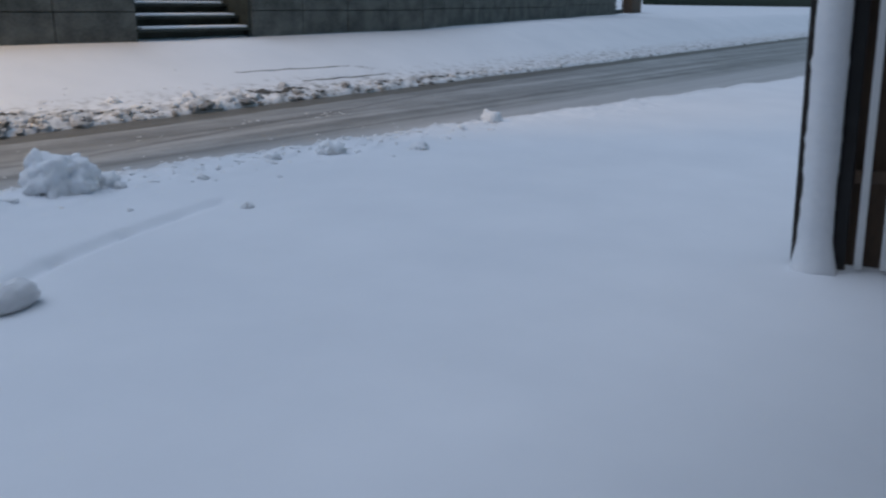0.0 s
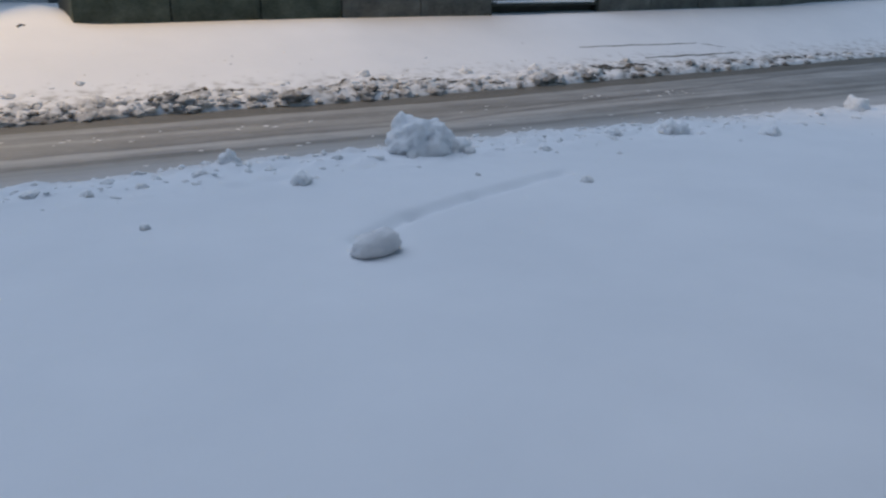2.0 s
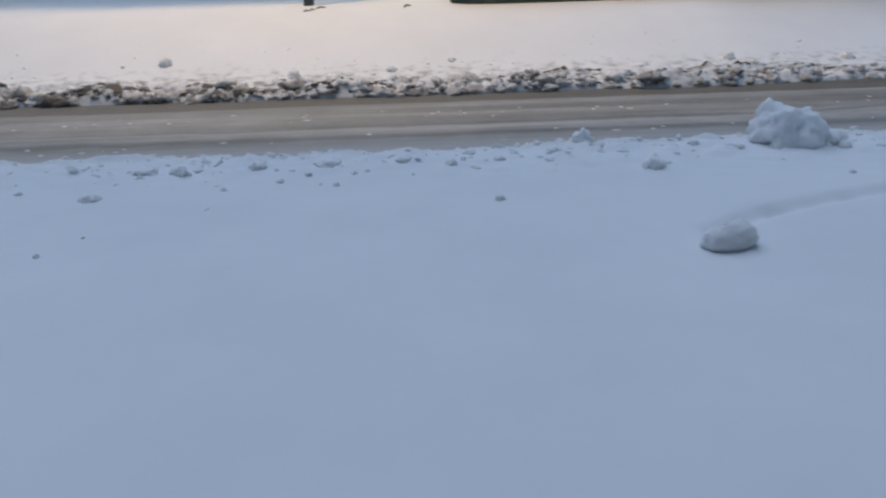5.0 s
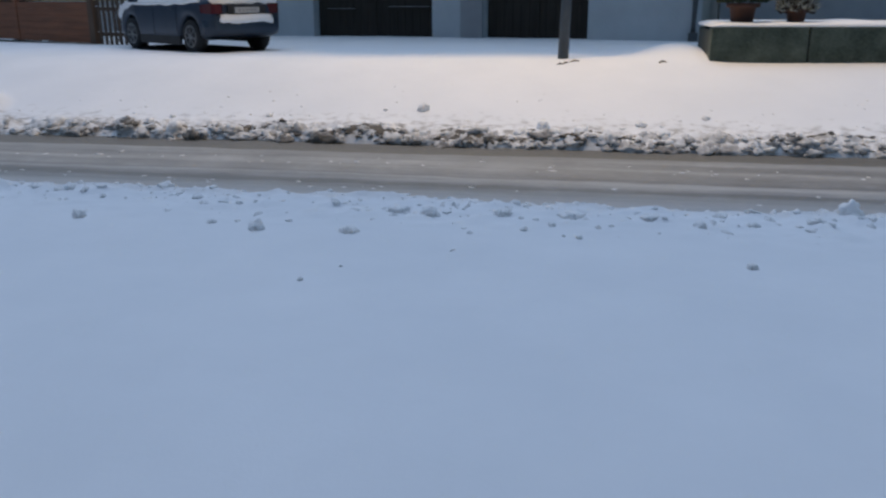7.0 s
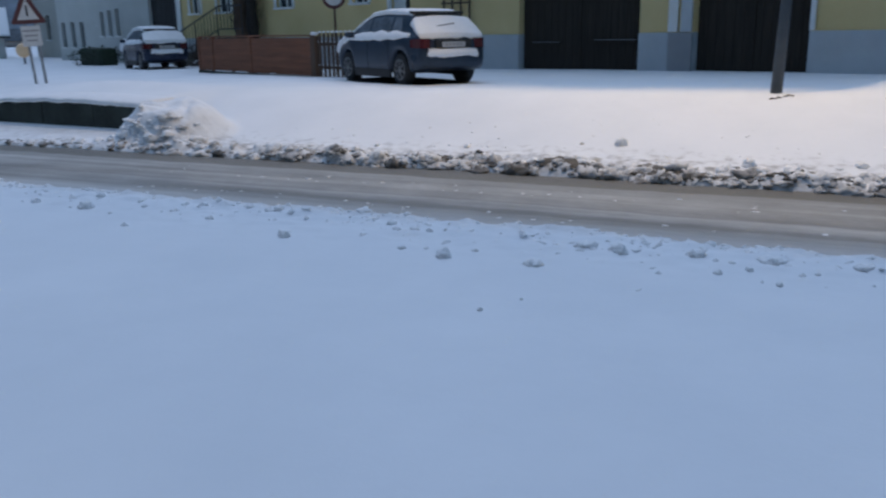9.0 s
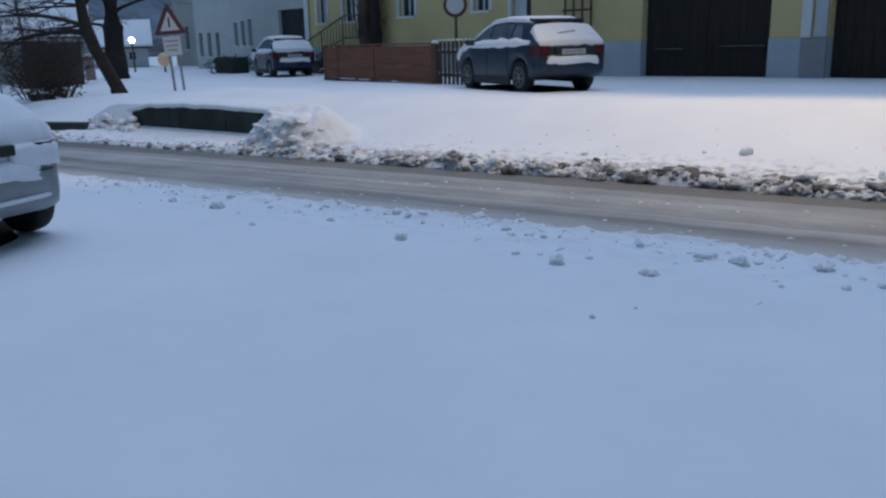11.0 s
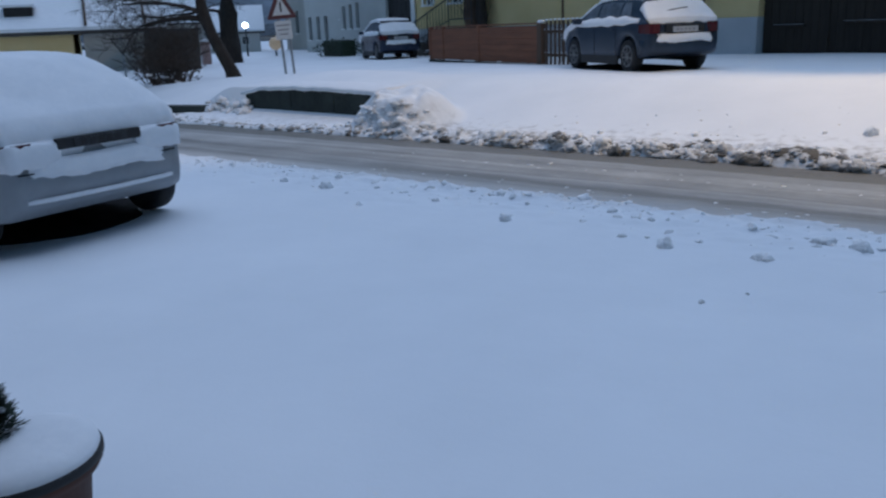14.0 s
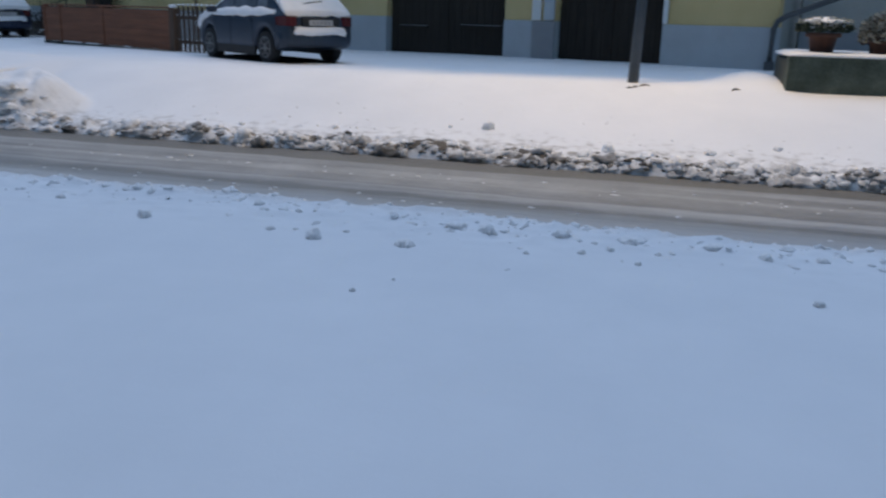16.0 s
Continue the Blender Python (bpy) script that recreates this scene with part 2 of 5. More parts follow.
ROOFTILE = plain("dark_eave", (0.05, 0.045, 0.04), (0.10, 0.09, 0.08), 3.0, 0.8, bumpy=0.3)
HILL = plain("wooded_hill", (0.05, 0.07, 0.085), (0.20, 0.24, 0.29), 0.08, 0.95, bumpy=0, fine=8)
LAMPWARM = glow_material("warm_lamp", (1.0, 0.72, 0.36), 12.0)
LAMPWHITE = glow_material("white_lamp", (0.85, 0.93, 1.0), 9.0)
GLOBE = glow_material("dim_globe", (0.45, 0.34, 0.22), 0.12)
FROSTGLASS = plain("frosted_car_glass", (0.02, 0.028, 0.04), (0.20, 0.24, 0.29), 3.0, 0.45, bumpy=0.1, fine=7)
HEADLIGHT = glow_material("headlight", (1.0, 0.9, 0.75), 9.0)


# ---- mesh helpers ----
def mesh_of(name, bm, mat, smooth=False):
    bmesh.ops.recalc_face_normals(bm, faces=bm.faces)
    me = bpy.data.meshes.new(name)
    bm.to_mesh(me)
    bm.free()
    me.materials.append(mat)
    if smooth:
        me.polygons.foreach_set("use_smooth", [True] * len(me.polygons))
    return me


def part(name, bm, mat, parent, label="", smooth=False):
    ob = new(name, mesh_of(name, bm, mat, smooth))
    ob.parent = parent
    return tagged(ob, label)


def single(name, bm, mat, label, category, m=None, smooth=False, group="", kind=""):
    ob = new(name, mesh_of(name, bm, mat, smooth))
    if m is not None:
        ob.matrix_world = m
    return tagged(ob, label, category, group, kind)


def thing(name, m, label, category, group="", kind=""):
    ob = new(name)
    ob.empty_display_size = 0.2
    ob.matrix_world = m
    return tagged(ob, label, category, group, kind)


def bm_box(size, at=(0, 0, 0), turn=None, bevel=0.0, bm=None):
    """A bevelled box of that size, its centre at that place."""
    tmp = bmesh.new()
    bmesh.ops.create_cube(tmp, size=1.0)
    bmesh.ops.scale(tmp, vec=size, verts=tmp.verts)
    if bevel:
        bmesh.ops.bevel(tmp, geom=list(tmp.edges), offset=bevel, segments=2, affect="EDGES", profile=0.6)
    m = Matrix.Translation(at) @ (turn.to_4x4() if turn else Matrix())
    bmesh.ops.transform(tmp, matrix=m, verts=tmp.verts)
    return joined(bm, tmp)


def joined(bm, tmp):
    if bm is None:
        return tmp
    me = bpy.data.meshes.new("join")
    tmp.to_mesh(me)
    tmp.free()
    bm.from_mesh(me)
    bpy.data.meshes.remove(me)
    return bm


def bm_tube(points, radii, sides=8, bm=None, cap=True):
    """A tapered tube along points."""
    bm = bm or bmesh.new()
    rings = []
    for i, p in enumerate(points):
        p = Vector(p)
        a = Vector(points[max(i - 1, 0)])
        b = Vector(points[min(i + 1, len(points) - 1)])
        q = (b - a).to_track_quat("Z", "Y")
        rings.append([bm.verts.new(p + q @ Vector((math.cos(t) * radii[i], math.sin(t) * radii[i], 0)))
                      for t in [2 * math.pi * k / sides for k in range(sides)]])
    for r0, r1 in zip(rings, rings[1:]):
        for k in range(sides):
            bm.faces.new((r0[k], r0[(k + 1) % sides], r1[(k + 1) % sides], r1[k]))
    if cap:
        bm.faces.new(rings[0][::-1])
        bm.faces.new(rings[-1])
    return bm


def bm_turned(profile, sides=24, bm=None):
    """A surface of revolution about z from (radius, height) pairs."""
    bm = bm or bmesh.new()
    rings = [[bm.verts.new((r * math.cos(2 * math.pi * k / sides), r * math.sin(2 * math.pi * k / sides), z)) for k in range(sides)]
             for r, z in profile]
    for r0, r1 in zip(rings, rings[1:]):
        for k in range(sides):
            bm.faces.new((r0[k], r0[(k + 1) % sides], r1[(k + 1) % sides], r1[k]))
    bm.faces.new(rings[0][::-1])
    bm.faces.new(rings[-1])
    return bm


def bm_loft(rings, closed=True, caps=True, bm=None):
    bm = bm or bmesh.new()
    vs = [[bm.verts.new(p) for p in r] for r in rings]
    n = len(vs[0])
    for a, b in zip(vs, vs[1:]):
        for k in range(n if closed else n - 1):
            bm.faces.new((a[k], a[(k + 1) % n], b[(k + 1) % n], b[k]))
    if caps and closed:
        bm.faces.new(vs[0][::-1])
        bm.faces.new(vs[-1])
    return bm


def bm_prism(outline, depth, bm=None):
    """An outline in x, z, drawn out along y by depth."""
    return bm_loft([[(x, 0, z) for x, z in outline], [(x, depth, z) for x, z in outline]], bm=bm)


def bm_ball(radius):
    bm = bmesh.new()
    bmesh.ops.create_icosphere(bm, subdivisions=3, radius=radius)
    return bm


def bm_lump(radius, seed, detail=2, rough=0.35, flat=0.75, freq=1.7):
    bm = bmesh.new()
    bmesh.ops.create_icosphere(bm, subdivisions=detail, radius=1.0)
    off = Vector((seed * 7.3, seed * 3.1, seed * 5.7))
    for v in bm.verts:
        d = v.co.normalized()
        k = 1 + rough * noise.noise(d * freq + off) + rough * 0.6 * noise.noise(d * freq * 2.6 + off * 2)
        v.co = d * k
        v.co.z = max(v.co.z * flat, -0.35)
    bmesh.ops.scale(bm, vec=(radius, radius, radius), verts=bm.verts)
    return bm


def bm_chipped(radius, seed, cuts, size=(1, 1, 1)):
    """A broken block: a lump with flat faces chipped off it and a crumbly skin."""
    rng = random.Random(seed)
    bm = bm_lump(1.0, seed, 5, 0.30, 1.0, 1.4)
    planes = []
    for _ in range(cuts):
        d = Vector((rng.uniform(-1, 1), rng.uniform(-1, 1), rng.uniform(-0.3, 1))).normalized()
        planes.append((d, rng.uniform(0.62, 0.86)))
    for v in bm.verts:
        for d, o in planes:
            over = v.co.dot(d) - o
            if over > 0:
                v.co -= d * over * 0.92
        v.co += v.co.normalized() * (0.05 * noise.noise(v.co * 4.5) + 0.035 * noise.noise(v.co * 11.0))
        v.co = Vector((v.co.x * size[0], v.co.y * size[1], v.co.z * size[2])) * radius
    return bm


# ---- ground ----
def lattice(x, y, seed):
    h = np.sin(x * 127.1 + y * 311.7 + seed * 74.7) * 43758.5453
    return h - np.floor(h)


def value_noise(x, y, seed=0.0):
    xi, yi = np.floor(x), np.floor(y)
    fx, fy = x - xi, y - yi
    u, v = fx * fx * (3 - 2 * fx), fy * fy * (3 - 2 * fy)
    a, b = lattice(xi, yi, seed), lattice(xi + 1, yi, seed)
    c, d = lattice(xi, yi + 1, seed), lattice(xi + 1, yi + 1, seed)
    return (a + (b - a) * u) * (1 - v) + (c + (d - c) * u) * v


def fbm(x, y, octaves, seed=0.0):
    s, amp, tot = 0.0, 1.0, 0.0
    for k in range(octaves):
        s = s + amp * value_noise(x * 2 ** k, y * 2 ** k, seed + k)
        tot += amp
        amp *= 0.55
    return s / tot - 0.5


def smooth(a, b, v):
    t = np.clip((v - a) / (b - a), 0, 1)
    return t * t * (3 - 2 * t)


def near_edge(x):
    return 6.62 - 0.085 * np.clip(x - 5, 0, 16) + 0.16 * fbm(x * 1.1, x * 0, 3, 3.0)


def far_edge(x):
    return 9.12 + 0.07 * np.clip(x - 5, 0, 60) + 0.14 * fbm(x * 0.9, x * 0 + 5, 3, 9.0)


def height(x, y):
    """Height of the snow: level yard, sunken road, ploughed bank, raised yard beyond."""
    x, y = np.asarray(x, float), np.asarray(y, float)
    yn, yf = near_edge(x), far_edge(x)
    z = 0.02 * fbm(x * 0.5, y * 0.5, 3, 1.0)
    # crumbled edge on this side
    edge = smooth(yn - 1.35, yn - 0.45, y) * (1 - smooth(yn - 0.20, yn + 0.10, y))
    z = z + edge * (0.012 + 0.075 * np.clip(fbm(x * 3.4, y * 3.8, 4, 2.0), -0.14, 1) + 0.085 * np.clip(fbm(x * 8, y * 9, 2, 15.0), 0, 1)) * smooth(-14, -6, x)
    # track left by the rolled lump
    for ax, ay, bx, by in ((1.95, 4.28, 2.5, 4.62), (2.5, 4.62, 3.1, 4.83), (3.1, 4.83, 4.1, 5.12)):
        dx, dy = bx - ax, by - ay
        t = np.clip(((x - ax) * dx + (y - ay) * dy) / (dx * dx + dy * dy), 0, 1)
        d = np.hypot(x - ax - t * dx, y - ay - t * dy)
        z = z - 0.044 * np.exp(-(d / 0.060) ** 2) * (1 + 0.9 * fbm(x * 5, y * 5, 2, 31.0))
    # raised yard
    top = 0.70 + np.where(x > 0, 0.004, 0.008) * np.clip(x, -40, 60)
    foot = 9.2 + 0.07 * np.clip(x - 5, 0, 60)
    rise = smooth(foot, foot + 3.4, y)
    wall = smooth(-9.6, -10.3, x) * smooth(-15.6, -14.2, x)
    rise = rise * (1 - wall) + wall * np.where(y < 10.36, smooth(9.2, 12.6, y), np.maximum(smooth(9.2, 12.6, y), 0.93 + 0.07 * smooth(10.4, 12.6, y)))
    z = z + top * rise + 0.05 * smooth(11, 15, y) * fbm(x * 0.25, y * 0.25, 3, 4.0)
    # the ground falls away past the leaning tree
    z = z - 0.24 * smooth(-17.5, -21.5, x) * (1 - smooth(13.8, 17, y))
    # ploughed bank beyond the road
    ridge = smooth(yf - 0.02, yf + 0.16, y) * (1 - smooth(yf + 0.25, yf + 0.95, y))
    lump = np.clip(fbm(x * 2.6, y * 4.2, 5, 6.0) + 0.08, -0.08, 1)
    crumb = np.abs(fbm(x * 8, y * 9, 3, 14.0))
    z = z + ridge * (0.02 + 0.30 * lump + 0.16 * crumb) * (1 - 0.6 * wall) * (1 - 0.65 * smooth(7, 15, x))
    # heap pushed up at the end of the concrete wall
    r = np.hypot((x + 9.25) / 1.0, (y - 10.05) / 0.75)
    z = z + 0.47 * (1 - smooth(0.45, 1.15, r)) * (1 + 0.35 * fbm(x * 2.5, y * 2.5, 4, 8.0) + 0.16 * np.abs(fbm(x * 7, y * 7, 3, 18.0))) - 0.10 * np.exp(-((x + 8.85 + 0.5 * (y - 9.9)) / 0.07) ** 2 - ((y - 9.95) / 0.3) ** 2)
    # drift against the end of the terrace wall
    z = z + 0.16 * np.exp(-((x - 1.0) / 0.5) ** 2 - ((y - 13.6) / 1.2) ** 2)
    # hump of snow behind the concrete wall
    z = z + 0.20 * np.exp(-((x + 12.6) / 2.6) ** 2 - ((y - 12.0) / 1.1) ** 2)
    # road bed
    bed = smooth(yn - 0.18, yn + 0.14, y + 0.20 * fbm(x * 5, y * 7, 3, 41.0)) * (1 - smooth(yf - 0.06, yf + 0.04, y))
    return z * (1 - bed) - 0.12 * bed


def hz(x, y):
    return float(height(x, y))


def sheet(name, xs, ys, zfun, mat, label, category, smooth_it=True):
    gx, gy = np.meshgrid(xs, ys)
    gz = zfun(gx, gy)
    co = np.stack([gx, gy, gz], -1).reshape(-1, 3)
    nx, ny = len(xs), len(ys)
    i = np.arange(nx * ny).reshape(ny, nx)
    quads = np.stack([i[:-1, :-1], i[:-1, 1:], i[1:, 1:], i[1:, :-1]], -1).reshape(-1, 4)
    me = bpy.data.meshes.new(name)
    me.vertices.add(len(co))
    me.vertices.foreach_set("co", co.ravel())
    me.loops.add(quads.size)
    me.loops.foreach_set("vertex_index", quads.ravel())
    me.polygons.add(len(quads))
    me.polygons.foreach_set("loop_start", np.arange(0, quads.size, 4))
    me.polygons.foreach_set("loop_total", np.full(len(quads), 4))
    me.polygons.foreach_set("use_smooth", np.full(len(quads), smooth_it))
    me.update()
    me.validate()
    me.materials.append(mat)
    return tagged(new(name, me), label, category, kind="structure")


xs = np.unique(np.concatenate([-np.geomspace(16, 900, 60)[::-1], np.arange(-16, 13, 0.05), np.geomspace(13, 900, 130)]).round(3))
ys = np.unique(np.concatenate([-np.geomspace(3, 900, 30)[::-1], np.arange(-3, 4, 0.12), np.arange(4, 6.9, 0.04), np.arange(6.9, 8.9, 0.25),
                               np.arange(8.9, 10.6, 0.035), np.arange(10.6, 12.7, 0.08), np.arange(12.7, 20, 0.3), np.geomspace(20, 900, 60)]).round(3))
sheet("ground", xs, ys, height, SNOW, "smooth fresh snow over the yards with a ploughed bank", "snow")

rx = np.unique(np.concatenate([np.arange(-60, -12, 0.6), np.arange(-12, 14, 0.1), np.arange(14, 90, 0.6)]).round(3))
ry = np.arange(4.6, 16.0, 0.1)


def road_height(x, y):
    out = (y < near_edge(x) - 0.25) | (y > far_edge(x) + 0.25)
    z = -0.035 + 0.016 * fbm(x * 0.35, y * 5.0, 3, 11.0) + 0.02 * fbm(x * 3.0, y * 6.0, 2, 13.0)
    return np.where(out, -0.2, z)


sheet("road", rx, ry, road_height, ROAD, "wet asphalt road under brown-grey slush", "road")


# ---- things beyond the road: yellow house with garages ----
U = Vector((0.948, -0.319, 0)).normalized()
ANG = math.degrees(math.atan2(U.y, U.x))
HOUSE = pose(0, 17.9, 0, 0, 0, ANG)  # local x along the front, local y into the house


def wall_cells(bm, s0, s1, z0, z1, thick, holes, y0=0.0):
    """A wall with openings, laid out in cells."""
    ss = sorted({s0, s1, *[v for h in holes for v in h[:2] if s0 < v < s1]})
    zs = sorted({z0, z1, *[v for h in holes for v in h[2:] if z0 < v < z1]})
    for a, b in zip(ss, ss[1:]):
        for c, d in zip(zs, zs[1:]):
            if not any(h[0] <= (a + b) / 2 <= h[1] and h[2] <= (c + d) / 2 <= h[3] for h in holes):
                bm_box((b - a, thick, d - c), ((a + b) / 2, y0 + thick / 2, (c + d) / 2), bm=bm)
    return bm


house = thing("yellow_house", HOUSE, "yellow rendered house with grey plinth and two dark garage doors", "house", kind="structure")
holes = [(-7.6, -4.2, -1, 3.1), (-2.9, -0.47, -1, 3.1), (-23.1, -22.4, 2.4, 3.7), (-21.25, -20.4, 2.4, 3.7), (-17.7, -16.85, 2.45, 3.7),
         (-13.9, -13.2, 2.47, 3.7), (-12.3, -11.5, 0.5, 3.2)]
part("wall", wall_cells(bmesh.new(), -24.0, 1.75, 1.5, 6.4, 0.35, holes), YELLOW, house, "pale yellow render")
part("plinth", wall_cells(bmesh.new(), -24.0, 1.75, 0.0, 1.5, 0.40, holes, -0.03), PLINTH, house, "blue-grey painted plinth")
part("side_wall", bm_box((0.35, 9.0, 6.4), (-23.9, 4.86, 3.2)), YELLOW, house)
part("side_wall", bm_box((0.35, 9.0, 6.4), (1.55, 4.86, 3.2)), GREYWALL, house)
part("roof", bm_prism([(-24.6, 6.4), (2.3, 6.4), (2.3, 6.6), (-24.6, 6.6)], 9.6), ROOFTILE, house)
part("corner_strip", bm_box((0.30, 0.05, 6.3), (-23.86, -0.06, 3.2), bevel=0.01), WHITETRIM, house, "white painted corner strip")
part("pier_face", bm_box((0.55, 0.06, 1.0), (-3.17, -0.06, 0.99), bevel=0.01), PLINTHD, house, "darker grey pier")
part("door_trim", bm_box((0.22, 0.04, 1.7), (-3.36, -0.055, 2.36), bevel=0.005), WHITETRIM, house)
# plinth grey here paints the shade on this column beside the white strip
part("door_trim", bm_box((0.26, 0.04, 1.7), (-3.05, -0.05, 2.36), bevel=0.005), PLINTH, house)
part("door_trim", bm_box((0.10, 0.04, 1.6), (-0.42, -0.055, 2.31), bevel=0.005), WHITETRIM, house)
for s0, s1 in ((-7.6, -4.2), (-2.9, -0.47)):
    door = part("garage_door", bm_box((s1 - s0, 0.05, 2.7), ((s0 + s1) / 2, 0.24, 1.75)), DOORWOOD, house, "dark brown wooden garage door")
    mid = (s0 + s1) / 2
    n = int((s1 - s0) / 0.2)
    for k in range(n):
        w = (s1 - s0 - 0.04) / n
        c = s0 + 0.02 + w * (k + 0.5)
        part("plank", bm_box((w - 0.006, 0.03, 2.62), (c, 0.20, 1.75), bevel=0.004), DOORWOOD, door)
    part("meeting_strip", bm_box((0.09, 0.03, 2.6), (mid, 0.17, 1.75), bevel=0.006), DOORWOOD, door)
    if s0 < -5:
        for a, b, z in ((-7.3, -6.45, 1.27), (-5.5, -4.35, 1.32)):
            part("crossbar", bm_box((b - a, 0.06, 0.055), ((a + b) / 2, 0.155, z), bevel=0.01), DOORWOOD, door)
            part("snow_ledge", bm_box((b - a - 0.03, 0.03, 0.014), ((a + b) / 2, 0.15, z + 0.034), bevel=0.006), BARGREY, door, "grey frost on the bar")
for s0, s1, z0, z1 in holes[2:6]:
    win = part("window", bm_box((s1 - s0, 0.03, z1 - z0), ((s0 + s1) / 2, 0.16, (z0 + z1) / 2)), PANE, house, "dark window pane")
    part("sill", bm_box((s1 - s0 + 0.16, 0.12, 0.07), ((s0 + s1) / 2, -0.05, z0 - 0.035), bevel=0.01), WHITETRIM, win)
    for a in (s0 + 0.03, s1 - 0.03):
        part("window_frame", bm_box((0.07, 0.05, z1 - z0), (a, 0.125, (z0 + z1) / 2), bevel=0.008), WHITETRIM, win)
    part("window_frame", bm_box((0.05, 0.05, z1 - z0), ((s0 + s1) / 2, 0.123, (z0 + z1) / 2), bevel=0.008), WHITETRIM, win)
    for a in (s0 - 0.06, s1 + 0.06):
        part("surround", bm_box((0.12, 0.03, z1 - z0), (a, -0.015, (z0 + z1) / 2)), WHITETRIM, win)
door = part("house_door", bm_box((0.8, 0.05, 2.7), (-11.9, 0.2, 1.85)), WHITETRIM, house, "white door in a dark recess")
part("door_jamb", bm_box((0.12, 0.1, 2.7), (-11.52, 0.0, 1.85), bevel=0.01), DARKSTEEL, door)
part("door_jamb", bm_box((0.10, 0.1, 2.7), (-12.3, 0.0, 1.85), bevel=0.01), WHITETRIM, door)

trellis = thing("trellis", HOUSE @ pose(-9.6, -0.12, 0.62), "dark wooden trellis with bare climber against the wall", "trellis")
for k in range(4):
    part("slat", bm_box((0.06, 0.03, 2.6), (-0.45 + k * 0.3, 0, 1.3), bevel=0.006), POSTWOOD, trellis)
for k in range(4):
    part("crosspiece", bm_box((1.05, 0.025, 0.05), (0, -0.03, 0.5 + k * 0.6), bevel=0.006), POSTWOOD, trellis)

pipe = thing("downpipe", HOUSE @ pose(1.72, -0.12, 0.62), "dark metal downpipe bending up along the wall", "downpipe")
part("pipe", bm_tube([(0, 0, 0), (0, 0, 0.85), (0.06, 0, 1.0), (0.22, 0, 1.1), (1.1, 0, 1.45), (1.3, 0, 1.6), (1.34, 0, 3.5)], [0.055] * 7, 12), COPPER, pipe, smooth=True)
part("shoe", bm_box((0.17, 0.16, 0.26), (0, 0, 0.13), bevel=0.03), COPPER, pipe)

# entrance wing set back beside the garages
wing = thing("grey_wing", pose(0, 0, 0), "plain pale grey rendered wing behind the terrace", "house wall", kind="structure")
part("wall", bm_box((32.0, 0.3, 6.0), (18.2, 18.6, 3.3)), GREYWALL, wing)
part("plinth", bm_box((32.0, 0.06, 0.9), (18.2, 18.42, 1.0)), PLINTHD, wing)

# cellar stair rail on the yellow house
rail = thing("stair_rail", HOUSE @ pose(-23.0, -0.9, 0.55), "thin dark metal stair railing beside the house", "railing")
part("handrail", bm_tube([(0, 0, 1.0), (0.3, 0, 1.1), (3.2, 0, 2.0), (4.6, 0, 2.0)], [0.025] * 4, 8), DARKSTEEL, rail)
part("lower_rail", bm_tube([(0.1, 0, 0.3), (3.2, 0, 1.25), (4.6, 0, 1.25)], [0.018] * 3, 8), DARKSTEEL, rail)
for k in range(22):
    x = 0.15 + k * 0.21
    zt = 1.05 + min(x, 3.2) / 3.2 * 0.93
    part("baluster", bm_tube([(x, 0, zt - 0.75 if k % 7 else 0.0), (x, 0, zt)], [0.011 if k % 7 else 0.022] * 2, 6), DARKSTEEL, rail)
steps = thing("house_steps", HOUSE @ pose(-23.0, -0.75, 0.5), "concrete steps up to the yellow house", "steps")
for k in range(6):
    part("step", bm_box((0.55, 0.9, 0.17 * (k + 1)), (0.4 + k * 0.5, 0.2, 0.085 * (k + 1)), bevel=0.01), CONCRETE, steps)

# ---- board fence and pickets ----
FA, FB = Vector((-16.75, 19.6, 0)), Vector((-11.1, 16.98, 0))
fdir = (FB - FA).normalized()
FANG = math.degrees(math.atan2(fdir.y, fdir.x))
flen = (FB - FA).length
fence = thing("board_fence", pose(FA.x, FA.y, hz(FA.x, FA.y) - 0.02, 0, 0, FANG), "red-brown horizontal board fence beside the house", "fence")
fposts = [0.0, flen * 0.14, flen * 0.5, flen]
for k, x in enumerate(fposts):
    part("post", bm_box((0.12 if k < 3 else 0.2, 0.12, 1.03), (x, 0, 0.5), bevel=0.012), FENCEWOOD if k < 3 else POSTWOOD, fence)
for a, b in zip(fposts, fposts[1:]):
    for k in range(6):
        part("board", bm_box((b - a - 0.13, 0.028, 0.146), ((a + b) / 2, -0.03 + 0.006 * (k % 2), 0.17 + k * 0.147), bevel=0.006), FENCEWOOD, fence)
part("base_beam", bm_box((flen, 0.1, 0.09), (flen / 2, -0.05, 0.045), bevel=0.01), DARKCON, fence)
for a, b in ((1.1, 2.0), (2.3, 2.9), (4.2, 4.4)):
    part("snow_ledge", bm_box((b - a, 0.06, 0.03), ((a + b) / 2, -0.07, 0.10), bevel=0.012), SNOWCAP, fence)
part("cap_rail", bm_box((flen, 0.09, 0.035), (flen / 2, -0.01, 1.03), bevel=0.008), FENCEWOOD, fence)
part("snow_knob", bm_lump(0.09, 4, 2, 0.2, 0.6), SNOWCAP, fence).location = (flen, 0, 1.06)

